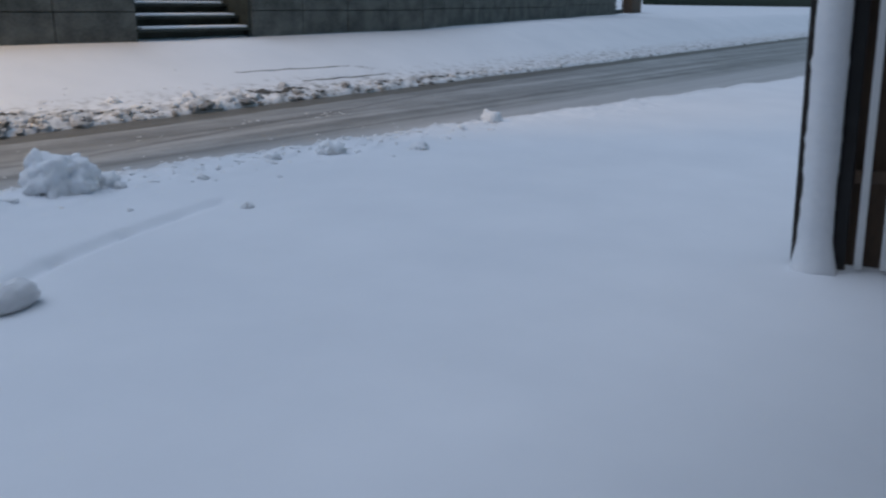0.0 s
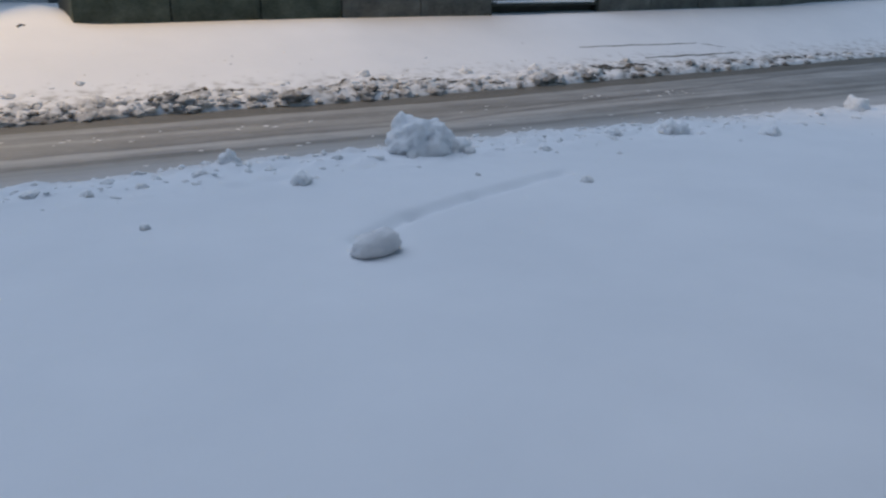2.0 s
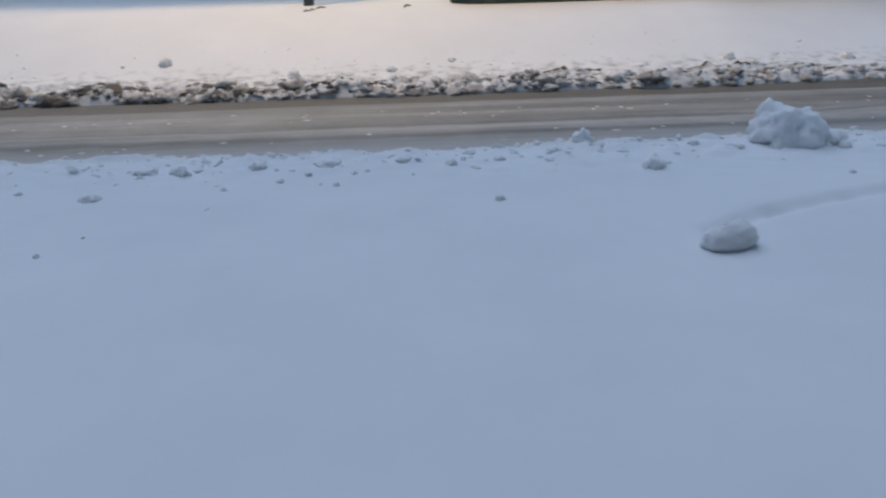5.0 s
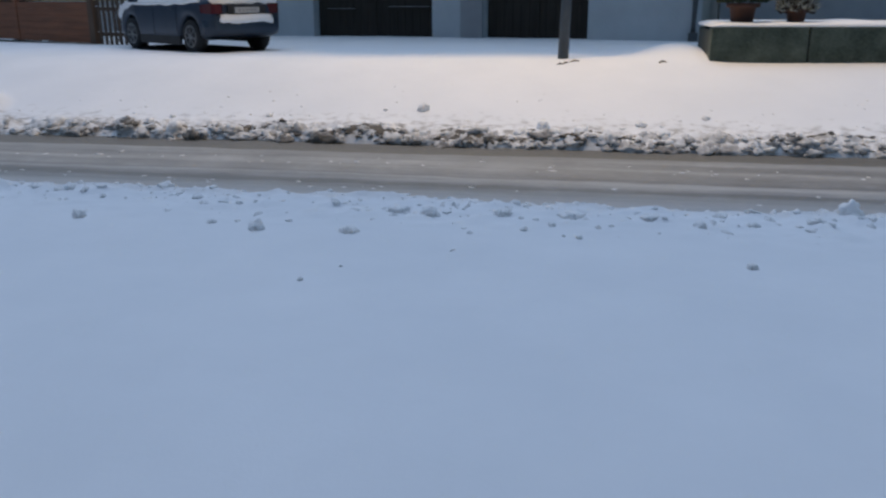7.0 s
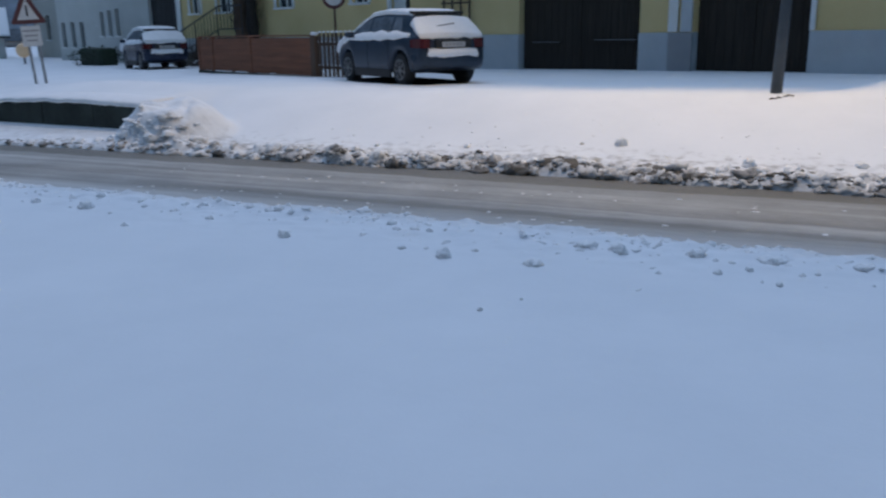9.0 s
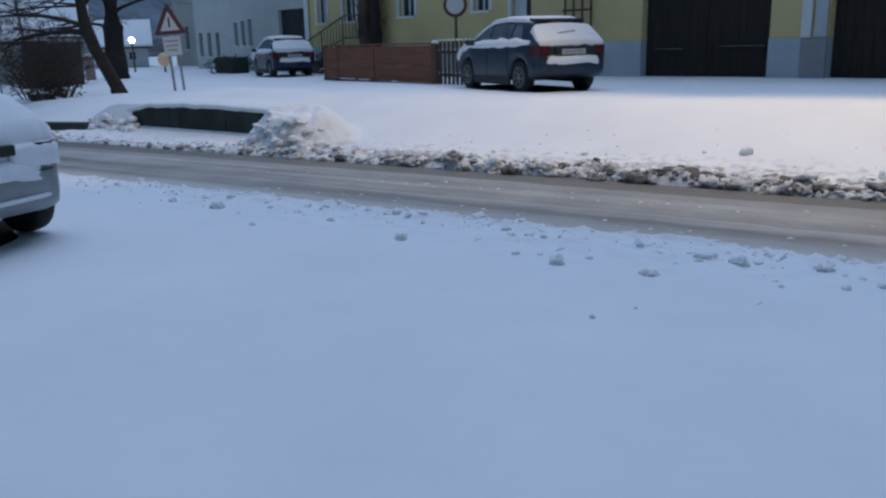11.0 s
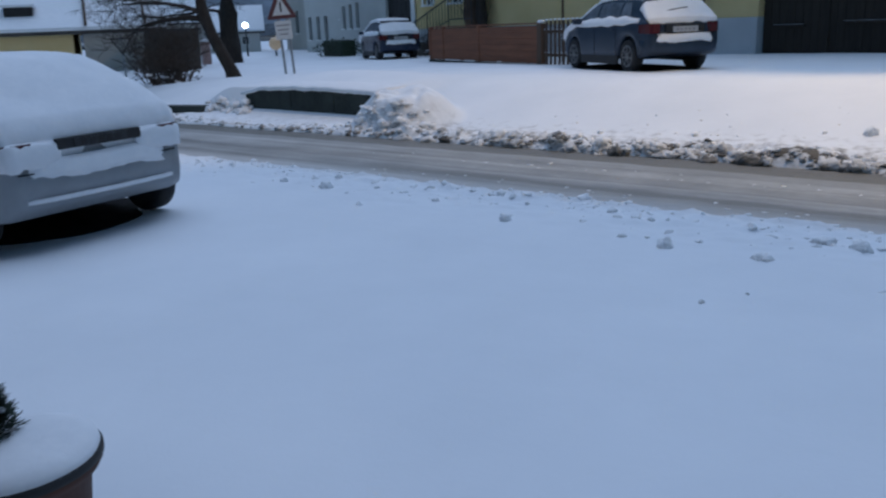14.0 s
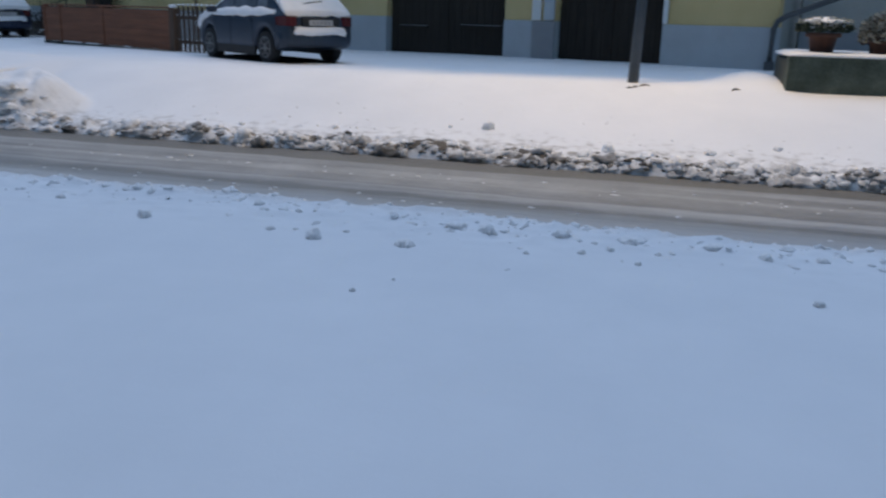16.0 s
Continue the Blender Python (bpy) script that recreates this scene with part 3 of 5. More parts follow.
pick = thing("picket_fence", pose(FB.x, FB.y, hz(FB.x, FB.y) - 0.03, 0, 0, FANG + 6), "brown picket fence with snow on the pickets", "fence")
for k in range(10):
    x = 0.2 + k * 0.155
    o = bm_prism([(-0.04, 0), (0.04, 0), (0.04, 0.98), (0, 1.04), (-0.04, 0.98)], 0.022)
    p = part("picket", o, POSTWOOD, pick)
    p.location = (x, 0, 0)
    q = part("snow_tip", bm_lump(0.045, k + 3, 1, 0.2, 0.6), SNOWCAP, p)
    q.location = (0, 0.01, 1.05)
for z in (0.25, 0.78):
    part("rail", bm_box((1.7, 0.04, 0.08), (0.9, 0.045, z), bevel=0.008), POSTWOOD, pick)
    part("snow_ledge", bm_box((1.6, 0.03, 0.025), (0.9, 0.03, z + 0.05), bevel=0.01), SNOWCAP, pick)

# round sign on a thin pole, seen from behind the pickets
rs = thing("round_sign", pose(-11.1, 17.95, hz(-11.1, 17.95), 0, 0, 20), "round traffic sign with red rim on a thin pole", "traffic sign")
part("pole", bm_tube([(0, 0, 0), (0, 0, 2.12)], [0.032, 0.032], 10), POSTWOOD, rs)
bm = bm_turned([(0.30, -0.012), (0.30, 0.012)], 28)
bmesh.ops.rotate(bm, matrix=Matrix.Rotation(radians(90), 3, "X"), verts=bm.verts)
f = part("disc", bm, SIGNRED, rs, "red rim")
f.location = (0, -0.045, 1.86)
bm = bm_turned([(0.22, -0.005), (0.22, 0.005)], 28)
bmesh.ops.rotate(bm, matrix=Matrix.Rotation(radians(90), 3, "X"), verts=bm.verts)
f = part("inner_disc", bm, SIGNWHITE, f)
f.location = (0, -0.017, 0)

# ---- street lamp by the garages ----
LX, LY = -0.69, 12.66
lz = hz(LX, LY)
lamp = thing("street_lamp", pose(LX, LY, lz - 0.05), "grey steel street lamp lighting the snow warmly", "street lamp")
part("pole", bm_tube([(0, 0, 0), (0.035, 0, 1.3), (0.60, 0, 8.4)], [0.08, 0.072, 0.05], 16), POLEGREY, lamp, smooth=True)
part("arm", bm_tube([(0.60, 0, 8.35), (0.45, -0.2, 8.65), (-0.05, -0.45, 8.68)], [0.035, 0.03, 0.03], 10), STEEL, lamp, smooth=True)
hood = part("hood", bm_box((1.0, 0.52, 0.035), (-0.10, -0.73, 8.71), bevel=0.012), DARKSTEEL, lamp)
# unseen plates added to cut the lamp light off behind and in front
part("back_light_block", bm_box((0.46, 0.02, 0.72), (-0.10, -0.52, 8.35)), DARKSTEEL, hood)
part("front_light_block", bm_box((1.0, 0.02, 0.74), (-0.10, -0.97, 8.34)), DARKSTEEL, hood)
part("bulb", bm_box((0.16, 0.12, 0.04), (-0.10, -0.62, 8.67), bevel=0.01), LAMPWARM, hood, "glowing warm bulb")
glow = new("street_lamp_light", bpy.data.lights.new("street_lamp_light", "POINT"))
glow.data.shadow_soft_size = 0.06
glow.data.energy = LAMP_POWER
glow.data.color = (1.0, 0.655, 0.29)
glow.matrix_world = pose(LX - 0.10, LY - 0.62, lz + 8.56, 0, 0, 0)

# twigs poking out of the snow
for k, (x, y, a, ln) in enumerate(((-0.50, 12.27, 20, 0.14), (-0.62, 12.14, 30, 0.08), (-0.70, 12.08, 5, 0.07), (0.72, 12.1, 25, 0.12))):
    z = hz(x, y)
    bm = bm_tube([(-ln / 2, 0, 0.0), (0, 0.03, 0.02), (ln / 2, 0, 0.008)], [0.010, 0.012, 0.006], 6)
    single("twig", bm, TWIG, "dark bare twig lying on the snow", "twig", pose(x, y, z, 0, 0, a), group="twigs on the snow")
# dark strips standing in for the edge shadows of a slab buried in snow
for x0, y0, x1, y1, r in ((8.75, 10.86, 11.45, 10.95, 0.016), (9.75, 10.36, 11.9, 10.47, 0.022), (11.5, 10.93, 12.0, 10.75, 0.012)):
    pts, rad = [], []
    for k in range(28):
        u = k / 27
        x, y = x0 + (x1 - x0) * u, y0 + (y1 - y0) * u + 0.03 * noise.noise((u * 6, y0, 1))
        pts.append((x, y, hz(x, y) - 0.004 + 0.006 * noise.noise((u * 9, x0, 5))))
        rad.append(r * (0.45 + 0.55 * abs(noise.noise((u * 5 + 0.3, y0, 2))) + 0.3 * math.sin(math.pi * u)))
    single("slab_edge_shadow", bm_tube(pts, rad, 6), SOIL_SHADE, "dark strip drawing the edge shadow of a buried slab", "slab edge", group="slab edges")

# ---- terrace wall with steps ----
def terrace_wall(x0, x1, y0, y1, h, label, mat=CONCRETE):
    n = max(1, round((x1 - x0) / 1.25))
    ang = math.degrees(math.atan2(y1 - y0, x1 - x0))
    ln = math.hypot(x1 - x0, y1 - y0)
    zb = min(hz(x0, y0), hz(x1, y1)) - 0.06
    t = thing("terrace_wall", pose(x0, y0, zb, 0, 0, ang), label, "wall", kind="structure")
    w = ln / n
    rows = 1 if h < 0.6 else 2
    for k in range(n):
        for r in range(rows):
            hh = (h + 0.06) / rows
            part("block", bm_box((w - 0.02, 0.3, hh - 0.014), (w * (k + 0.5), 0.15 + random.uniform(-0.006, 0.006), hh * (r + 0.5)), bevel=0.012), mat, t)
    part("core", bm_box((ln - 0.03, 0.22, h), (ln / 2, 0.16, h / 2)), DARKCON, t)
    bm = bmesh.new()
    m = int(ln / 0.12)
    rings = []
    for k in range(m + 1):
        x = ln * k / m
        e = min(1, (0.35 + min(k, m - k)) / 1.5)
        a = 0.02 * noise.noise((x * 2 + x0, 0, 1)) 
        rings.append([(x, -0.015 + a, h + 0.055), (x, 0.0 + a, h + 0.055 + 0.03 * e), (x, 0.15, h + 0.06 + (0.045 + a) * e), (x, 1.6, h + 0.06 + (0.045 + a) * e), (x, 1.6, h + 0.03), (x, 0.02, h + 0.05)])
    part("snow_cover", bm_loft(rings), SNOWCAP, t, "smooth snow on top", smooth=True)
    part("earth_fill", bm_box((ln - 0.04, 1.3, h), (ln / 2, 0.95, h / 2)), DARKCON, t)
    return t


terrace_wall(1.34, 5.2, 12.22, 12.26, 0.47, "low mossy concrete wall with snow on its coping", MOSSY)
terrace_wall(5.2, 7.98, 12.26, 12.31, 1.0, "mossy concrete block wall beside the steps")
terrace_wall(10.45, 16.0, 12.50, 12.95, 1.0, "mossy concrete block wall beside the steps")
terrace_wall(16.0, 27.9, 12.95, 16.0, 1.0, "mossy concrete block wall along the pavement")
terrace_wall(27.9, 36.5, 16.0, 18.3, 1.0, "mossy concrete block wall along the pavement")
st = thing("garden_steps", pose(7.98, 12.33, hz(9.2, 12.4) - 0.03, 0, 0, 3), "dark concrete steps with snow on the treads", "steps")
for k in range(6):
    part("step", bm_box((2.44, 0.34, 0.05), (1.23, 0.17 + k * 0.3, 0.20 * (k + 1) - 0.01), bevel=0.012), DARKCON, st)
    part("riser", bm_box((2.40, 0.05, 0.18), (1.23, 0.20 + k * 0.3, 0.20 * k + 0.085)), DARKCON, st)
    part("snow_tread", bm_box((2.25 - 0.05 * k, 0.27, 0.045), (1.24, 0.155 + k * 0.3, 0.20 * (k + 1) + 0.03), bevel=0.02), SNOWCAP, st, "snow lying on the tread")
for x in (-0.12, 2.5):
    part("cheek", bm_box((0.16, 1.9, 1.25), (x, 1.0, 0.6), bevel=0.015), DARKCON, st)
st = thing("far_steps", pose(37.0, 18.6, hz(37, 18.6), 0, 0, 15), "far steps with snow between two walls", "steps")
for k in range(4):
    part("step", bm_box((2.0, 0.4, 0.17), (1.0, 0.2 + 0.35 * k, 0.085 + 0.17 * k), bevel=0.015), DARKCON, st)
    part("snow_tread", bm_box((1.9, 0.33, 0.05), (1.0, 0.2 + 0.35 * k, 0.19 + 0.17 * k), bevel=0.02), SNOWCAP, st)
single("brown_gate_pier", bm_box((2.6, 0.5, 1.4), (0, 0, 0.6), bevel=0.03), POSTWOOD, "dark brown gate pier beside far steps", "pier", pose(40.6, 19.5, hz(40.6, 19.5), 0, 0, 15), kind="structure")

# made-up dark block standing in for a shadow strip, hides the horizon glow
hd = thing("dark_strip_mass", pose(84.0, 38.0, hz(84.0, 38.0) - 0.05, 0, 0, 2), "made-up long dark mass for a shadow strip beyond the far steps", "hedge")
part("core", bm_box((110, 1.6, 3.2), (55, 0.7, 1.5), bevel=0.4), NEEDLE, hd)

# pots on the terrace wall
def pot(at, r, h, label):
    t = thing("flower_pot", pose(*at), label, "flower pot", group="pots on the terrace")
    part("pot", bm_turned([(r * 0.62, 0), (r * 0.78, h * 0.8), (r * 0.95, h * 0.8), (r, h * 0.84), (r, h), (r * 0.86, h), (r * 0.8, h * 0.9)], 24), TERRACOTTA, t, "terracotta pot", smooth=True)
    return t


def sprigs(name, parent, count, spread, rise, base, size, mat, seed, label="", tall=1.0):
    rng = random.Random(seed)
    bm = bmesh.new()
    for _ in range(count):
        a, rr = rng.uniform(0, 6.283), spread * math.sqrt(rng.random())
        z = base + rise * rng.random() * (1 - 0.5 * (rr / spread) ** 2)
        c = Vector((rr * math.cos(a), rr * math.sin(a), z))
        d = Vector((math.cos(a) * rng.uniform(0.3, 1.2), math.sin(a) * rng.uniform(0.3, 1.2), rng.uniform(0.1, 1.0) * tall)).normalized()
        side = d.cross(Vector((rng.uniform(-1, 1), rng.uniform(-1, 1), 1))).normalized() * size * 0.28
        ln = size * rng.uniform(0.6, 1.3)
        v = [bm.verts.new(p) for p in (c, c + d * ln * 0.5 + side, c + d * ln, c + d * ln * 0.5 - side)]
        bm.faces.new(v)
    return part(name, bm, mat, parent, label)


p1 = pot((1.80, 12.72, 1.17), 0.23, 0.30, "terracotta pot with a low frosted plant on the wall")
sprigs("foliage", p1, 900, 0.34, 0.16, 0.30, 0.07, NEEDLE, 5, "dark low foliage")
bm = bm_lump(0.30, 12, 3, 0.22, 0.28)
q = part("snow_cover", bm, SNOWCAP, p1, "snow on the plant")
q.location = (0, 0, 0.42)
sprigs("frosted_foliage", p1, 350, 0.33, 0.10, 0.40, 0.05, LEAF, 6)
p2 = pot((2.52, 12.72, 1.17), 0.17, 0.22, "small dark pot with a withered frosted shrub on the wall")
sprigs("foliage", p2, 1100, 0.26, 0.42, 0.18, 0.06, LEAF, 8, "withered frosted foliage")
sprigs("stem_mass", p2, 300, 0.22, 0.40, 0.15, 0.09, TWIG, 9)

# ---- dark retaining wall, heap and sign at the corner ----
rw = thing("retaining_wall", pose(-13.75, 10.44, 0.02, 0, 0, -1.5), "dark wet concrete retaining wall under snow", "wall", kind="structure")


def wall_top(x):
    """Height of the sagging coping along the wall."""
    return 0.50 + 0.05 * math.sin(math.pi * min(1, max(0, (x + 0.2) / 3.9))) - 0.09 * max(0, 1 - (x + 0.2) / 0.7)


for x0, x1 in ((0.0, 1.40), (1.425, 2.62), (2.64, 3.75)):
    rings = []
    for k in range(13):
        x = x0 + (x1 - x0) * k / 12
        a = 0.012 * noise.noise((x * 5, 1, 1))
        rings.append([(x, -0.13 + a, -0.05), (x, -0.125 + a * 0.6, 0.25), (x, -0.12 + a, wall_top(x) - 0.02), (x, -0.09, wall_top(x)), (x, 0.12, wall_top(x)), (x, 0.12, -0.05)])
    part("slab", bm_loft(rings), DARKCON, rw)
rings = []
for k in range(60):
    x = -0.15 + 3.9 * k / 59
    a = 0.022 * noise.noise((x * 3, 2, 0)) + 0.014 * noise.noise((x * 11, 2, 0))
    z = wall_top(x)
    rings.append([(x, -0.13 + a, z - 0.03 + a), (x, -0.15 + a, z + 0.01 + a), (x, -0.08, z + 0.055 + a), (x, 0.15, z + 0.08 + a), (x, 0.6, z + 0.09), (x, 0.9, z - 0.1), (x, 0.0, z - 0.04)])
part("snow_cover", bm_loft(rings), SNOWCAP, rw, "snow overhanging the wall", smooth=True)
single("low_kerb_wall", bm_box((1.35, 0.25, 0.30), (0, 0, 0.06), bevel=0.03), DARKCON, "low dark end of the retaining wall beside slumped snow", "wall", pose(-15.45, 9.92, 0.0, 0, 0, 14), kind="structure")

ws = thing("warning_sign", pose(-17.13, 14.32, hz(-17.13, 14.32), 0, -3, 44), "triangular warning sign with white plate on two posts", "traffic sign")
for x, l2 in ((-0.10, 0), (0.12, 0)):
    part("post", bm_tube([(x, 0, -0.05), (x, 0, 1.98)], [0.032, 0.032], 10), STEEL, ws)
tri = part("triangle", bm_prism([(-0.40, 0), (0.40, 0), (0.43, 0.04), (0.03, 0.72), (-0.03, 0.72), (-0.43, 0.04)], 0.02), SIGNRED, ws, "red warning triangle rim")
tri.location = (0, -0.06, 1.38)
tri.scale = (0.86, 1, 1)
inner = part("panel", bm_prism([(-0.27, 0.0), (0.27, 0.0), (0.0, 0.46)], 0.008), SIGNWHITE, tri, "pale panel")
inner.location = (0, -0.012, 0.09)
part("mark", bm_box((0.05, 0.006, 0.24), (0, -0.018, 0.29), bevel=0.002), BLACK, tri)
plate = part("plate", bm_box((0.42, 0.015, 0.46), (0, -0.05, 1.10), bevel=0.004), SIGNWHITE, ws, "white text plate")
for k in range(3):
    part("text_bar", bm_box((0.36 - 0.07 * k, 0.006, 0.035), (0, -0.062, 1.22 - 0.11 * k)), BARGREY, plate)

ys2 = thing("yield_sign", pose(-24.4, 13.85, hz(-24.4, 13.85), 0, 0, 58), "grey back of a downward triangle sign on a post", "traffic sign")
part("post", bm_tube([(0, 0, 0), (0, 0, 1.45)], [0.03, 0.03], 8), STEEL, ys2)
part("triangle", bm_prism([(-0.33, 0.52), (0.33, 0.52), (0.0, 0)], 0.02), BLACK, ys2).location = (0, -0.05, 0.85)
part("panel", bm_prism([(-0.24, 0.40), (0.24, 0.40), (0.0, 0)], 0.008), GREYWALL, ys2).location = (0, -0.062, 0.93)


# ---- trees and shrubs ----
def grow(bm, rng, p, d, ln, r, depth, droop=0.0):
    pts, rad = [p], [r]
    q, dd = p.copy(), d.normalized()
    for k in range(4):
        dd = (dd + Vector((rng.uniform(-1, 1), rng.uniform(-1, 1), rng.uniform(-1, 1) - droop)) * 0.16).normalized()
        q = q + dd * ln / 4
        pts.append(q.copy())
        rad.append(r * (1 - 0.16 * (k + 1)))
    bm_tube(pts, rad, 8 if r > 0.05 else 5 if r > 0.015 else 3, bm, cap=False)
    if depth == 0:
        return
    for k in range(3 if depth > 1 else 4):
        i = rng.choice((2, 3, 4))
        side = Vector((rng.uniform(-1, 1), rng.uniform(-1, 1), rng.uniform(-0.3, 0.8)))
        grow(bm, rng, pts[i], (dd * 0.7 + side).normalized(), ln * rng.uniform(0.5, 0.75), max(0.006, rad[i] * rng.uniform(0.45, 0.65)), depth - 1, droop)


def tree(name, base, path, radii, limbs, seed, label):
    t = thing(name, pose(*base), label, "tree")
    part("trunk", bm_tube(path, radii, 14), BARK, t, "dark wet bark", smooth=True)
    rng = random.Random(seed)
    for at, d, ln, r, depth in limbs:
        bm = bmesh.new()
        grow(bm, rng, Vector(at), Vector(d), ln, r, depth, 0.15)
        part("limb", bm, BARK, t)
    return t


tz = hz(-18.48, 13.55) - 0.05
tree("leaning_tree", (-18.48, 13.55, tz),
     [(0.02, 0, -0.05), (-0.03, -0.05, 0.25), (-0.27, -0.36, 1.15), (-0.36, -0.50, 1.7), (-0.35, -0.6, 2.6), (-0.2, -0.7, 4.2)],
     [0.23, 0.17, 0.15, 0.16, 0.12, 0.06],
     [((-0.33, -0.45, 1.55), (-0.55, -0.8, 0.18), 1.7, 0.085, 4), ((-0.35, -0.5, 1.7), (-0.3, -0.9, 0.35), 2.0, 0.06, 4), ((-0.36, -0.55, 2.1), (0.4, 0.5, 0.7), 1.8, 0.06, 3),
      ((-0.36, -0.55, 2.2), (-0.6, -0.9, 0.1), 1.9, 0.035, 4), ((-0.3, -0.65, 2.8), (-0.5, -0.9, -0.1), 2.0, 0.03, 4), ((-0.3, -0.65, 2.5), (0.1, -0.9, -0.2), 1.6, 0.03, 4),
      ((-0.36, -0.5, 1.75), (-0.7, -0.4, -0.05), 1.5, 0.04, 4), ((-0.3, -0.6, 3.0), (-0.5, 0.3, 0.6), 1.8, 0.05, 2), ((-0.34, -0.52, 2.2), (-0.9, -0.35, 0.25), 1.5, 0.03, 5), ((-0.32, -0.56, 2.5), (-0.8, -0.6, -0.15), 1.6, 0.03, 5), ((-0.32, -0.56, 2.7), (-1.0, -0.2, 0.0), 1.9, 0.03, 5)], 3, "leaning dark tree with bare branches in the snow")
tz = hz(-28.6, 20.95) - 0.05
tree("upright_tree", (-28.6, 20.95, tz), [(0, 0, 0), (0, 0, 0.8), (0.03, 0.02, 2.0), (0.0, 0.05, 3.2), (0.1, 0, 5.0)], [0.48, 0.42, 0.39, 0.35, 0.2],
     [((0.02, 0, 2.0), (-0.5, -0.7, 0.2), 2.0, 0.07, 4), ((0.02, 0, 2.5), (0.6, 0.5, 0.6), 2.0, 0.08, 3)], 7, "thick dark tree trunk behind the sign")


def shrub(at, r, h, count, seed, label):
    rng = random.Random(seed)
    t = thing("bare_shrub", pose(*at), label, "shrub", group="shrubs by the corner")
    bm = bmesh.new()
    for _ in range(count):
        a = rng.uniform(0, 6.283)
        b = Vector((r * 0.5 * rng.random() * math.cos(a), r * 0.5 * rng.random() * math.sin(a), 0))
        grow(bm, rng, b, Vector((math.cos(a) * 0.5, math.sin(a) * 0.5, 1)), h * rng.uniform(0.45, 0.75), 0.02, 3, 0.1)
    part("twig_mass", bm, TWIG, t)
    sprigs("withered_foliage", t, int(count * 12), r, h * 0.9, 0.05, 0.08, TWIG, seed + 1, "withered dark leaves")
    rng = random.Random(seed + 5)
    for k in range(4):
        q = part("snow_tuft", bm_lump(rng.uniform(0.05, 0.10), k + seed, 2, 0.4, 0.5), SNOWCAP, t)
        q.location = (rng.uniform(-r, r) * 0.7, rng.uniform(-r, r) * 0.7, h * rng.uniform(0.05, 0.3))
    return t


for k, (x, y, r, h) in enumerate(((-20.5, 12.6, 0.6, 1.15), (-21.6, 13.4, 0.85, 1.5), (-22.6, 14.2, 0.9, 1.6), (-19.9, 12.9, 0.5, 0.7), (-21.9, 13.9, 0.8, 1.9), (-22.9, 13.9, 0.7, 2.0), (-20.6, 13.2, 0.6, 1.0))):
    shrub((x, y, hz(x, y) - 0.03), r, h, 13, 20 + k, "dark bare shrub with snow at its foot")
# snow slumped over the end of the wall, with small broken lumps in it
bm = bm_chipped(0.9, 91, 6, (1.0, 0.30, 0.36))
for v in bm.verts:
    v.co += v.co.normalized() * (0.05 * noise.noise(v.co * 6.0) + 0.05 * noise.noise(v.co * 14.0))
single("slumped_snow", bm, CLUMP, "rough slumped snow over the end of the retaining wall", "snow heap", pose(-14.15, 10.38, 0.05, 0, 3, 2), smooth=True)
rng = random.Random(31)
for k in range(40):
    x, y, r = -13.4 - 1.7 * rng.random(), 10.02 + 0.26 * rng.random(), rng.uniform(0.04, 0.11)
    single("snowy_rubble", bm_lump(r, 80 + k, 3, 0.5, 0.8, 2.0), (SLUSH, CLUMP, CLUMP)[k % 3], "lump of snow-covered rubble beside the retaining wall", "rubble", pose(x, y, hz(x, y) + r * 0.1 + 0.15 * rng.random() * (y > 10.15), 0, 0, k * 50), group="rubble by the wall", smooth=True)
for k, (x, y, r) in enumerate(((-9.95, 9.5, 0.10), (-9.55, 9.4, 0.09), (-9.1, 9.36, 0.10), (-10.2, 9.45, 0.08), (-8.75, 9.42, 0.08))):
    single("heap_block", bm_chipped(r, 180 + k, 10, (1.2, 1.0, 0.8)), CLUMP, "rough block of ploughed snow on the heap", "snow block", pose(x, y, hz(x, y) + r * 0.15, 0, 0, k * 70), group="blocks on the ploughed heap")

ivy = thing("climber", HOUSE @ pose(-18.85, -0.45, 0.5), "two thick bare climber trunks in front of the yellow wall", "shrub")
for k, (x, rad) in enumerate(((-0.22, 0.27), (0.36, 0.17))):
    rng = random.Random(8 + k)
    bm = bm_turned([(rad * (1.1 - 0.2 * j / 24 + 0.12 * noise.noise((j * 0.45, k, 1))), 4.6 * j / 24) for j in range(25)], 14)
    for v in bm.verts:
        v.co.x += 0.05 * noise.noise(v.co * 2.2)
        v.co.y += 0.05 * noise.noise(v.co * 2.2 + Vector((5, 0, 0)))
    part("trunk", bm, POSTWOOD if k == 0 else BARK, ivy, "rough bare trunk", smooth=True).location = (x, 0, 0)
    bm = bmesh.new()
    for j in range(70):
        a = rng.uniform(0, 6.283)
        p = Vector((x + rad * 0.9 * math.cos(a), rad * 0.9 * math.sin(a), rng.uniform(0.1, 4.2)))
        grow(bm, rng, p, Vector((math.cos(a) * 0.4, math.sin(a) * 0.4, 1)), rng.uniform(0.25, 0.5), 0.012, 1)
    part("twig_mass", bm, TWIG, ivy, "short bare twigs")
for k, (s, r, h) in enumerate(((-20.9, 0.4, 0.9), (-16.6, 0.35, 0.9), (-16.0, 0.3, 0.8))):
    p = HOUSE @ Vector((s, -1.0, 0.5))
    shrub((p.x, p.y, 0.52), r, h, 14, 70 + k, "small dark shrub in the front garden")

bollard = thing("pink_bollard", pose(-29.0, 20.05, hz(-29.0, 20.05) - 0.05), "pale pink stone gatepost by the trees", "gatepost")
part("shaft", bm_box((0.28, 0.28, 0.95), (0, 0, 0.47), bevel=0.03), plain("pink_stone", (0.36, 0.25, 0.24), (0.46, 0.34, 0.32), 5.0, 0.8), bollard)
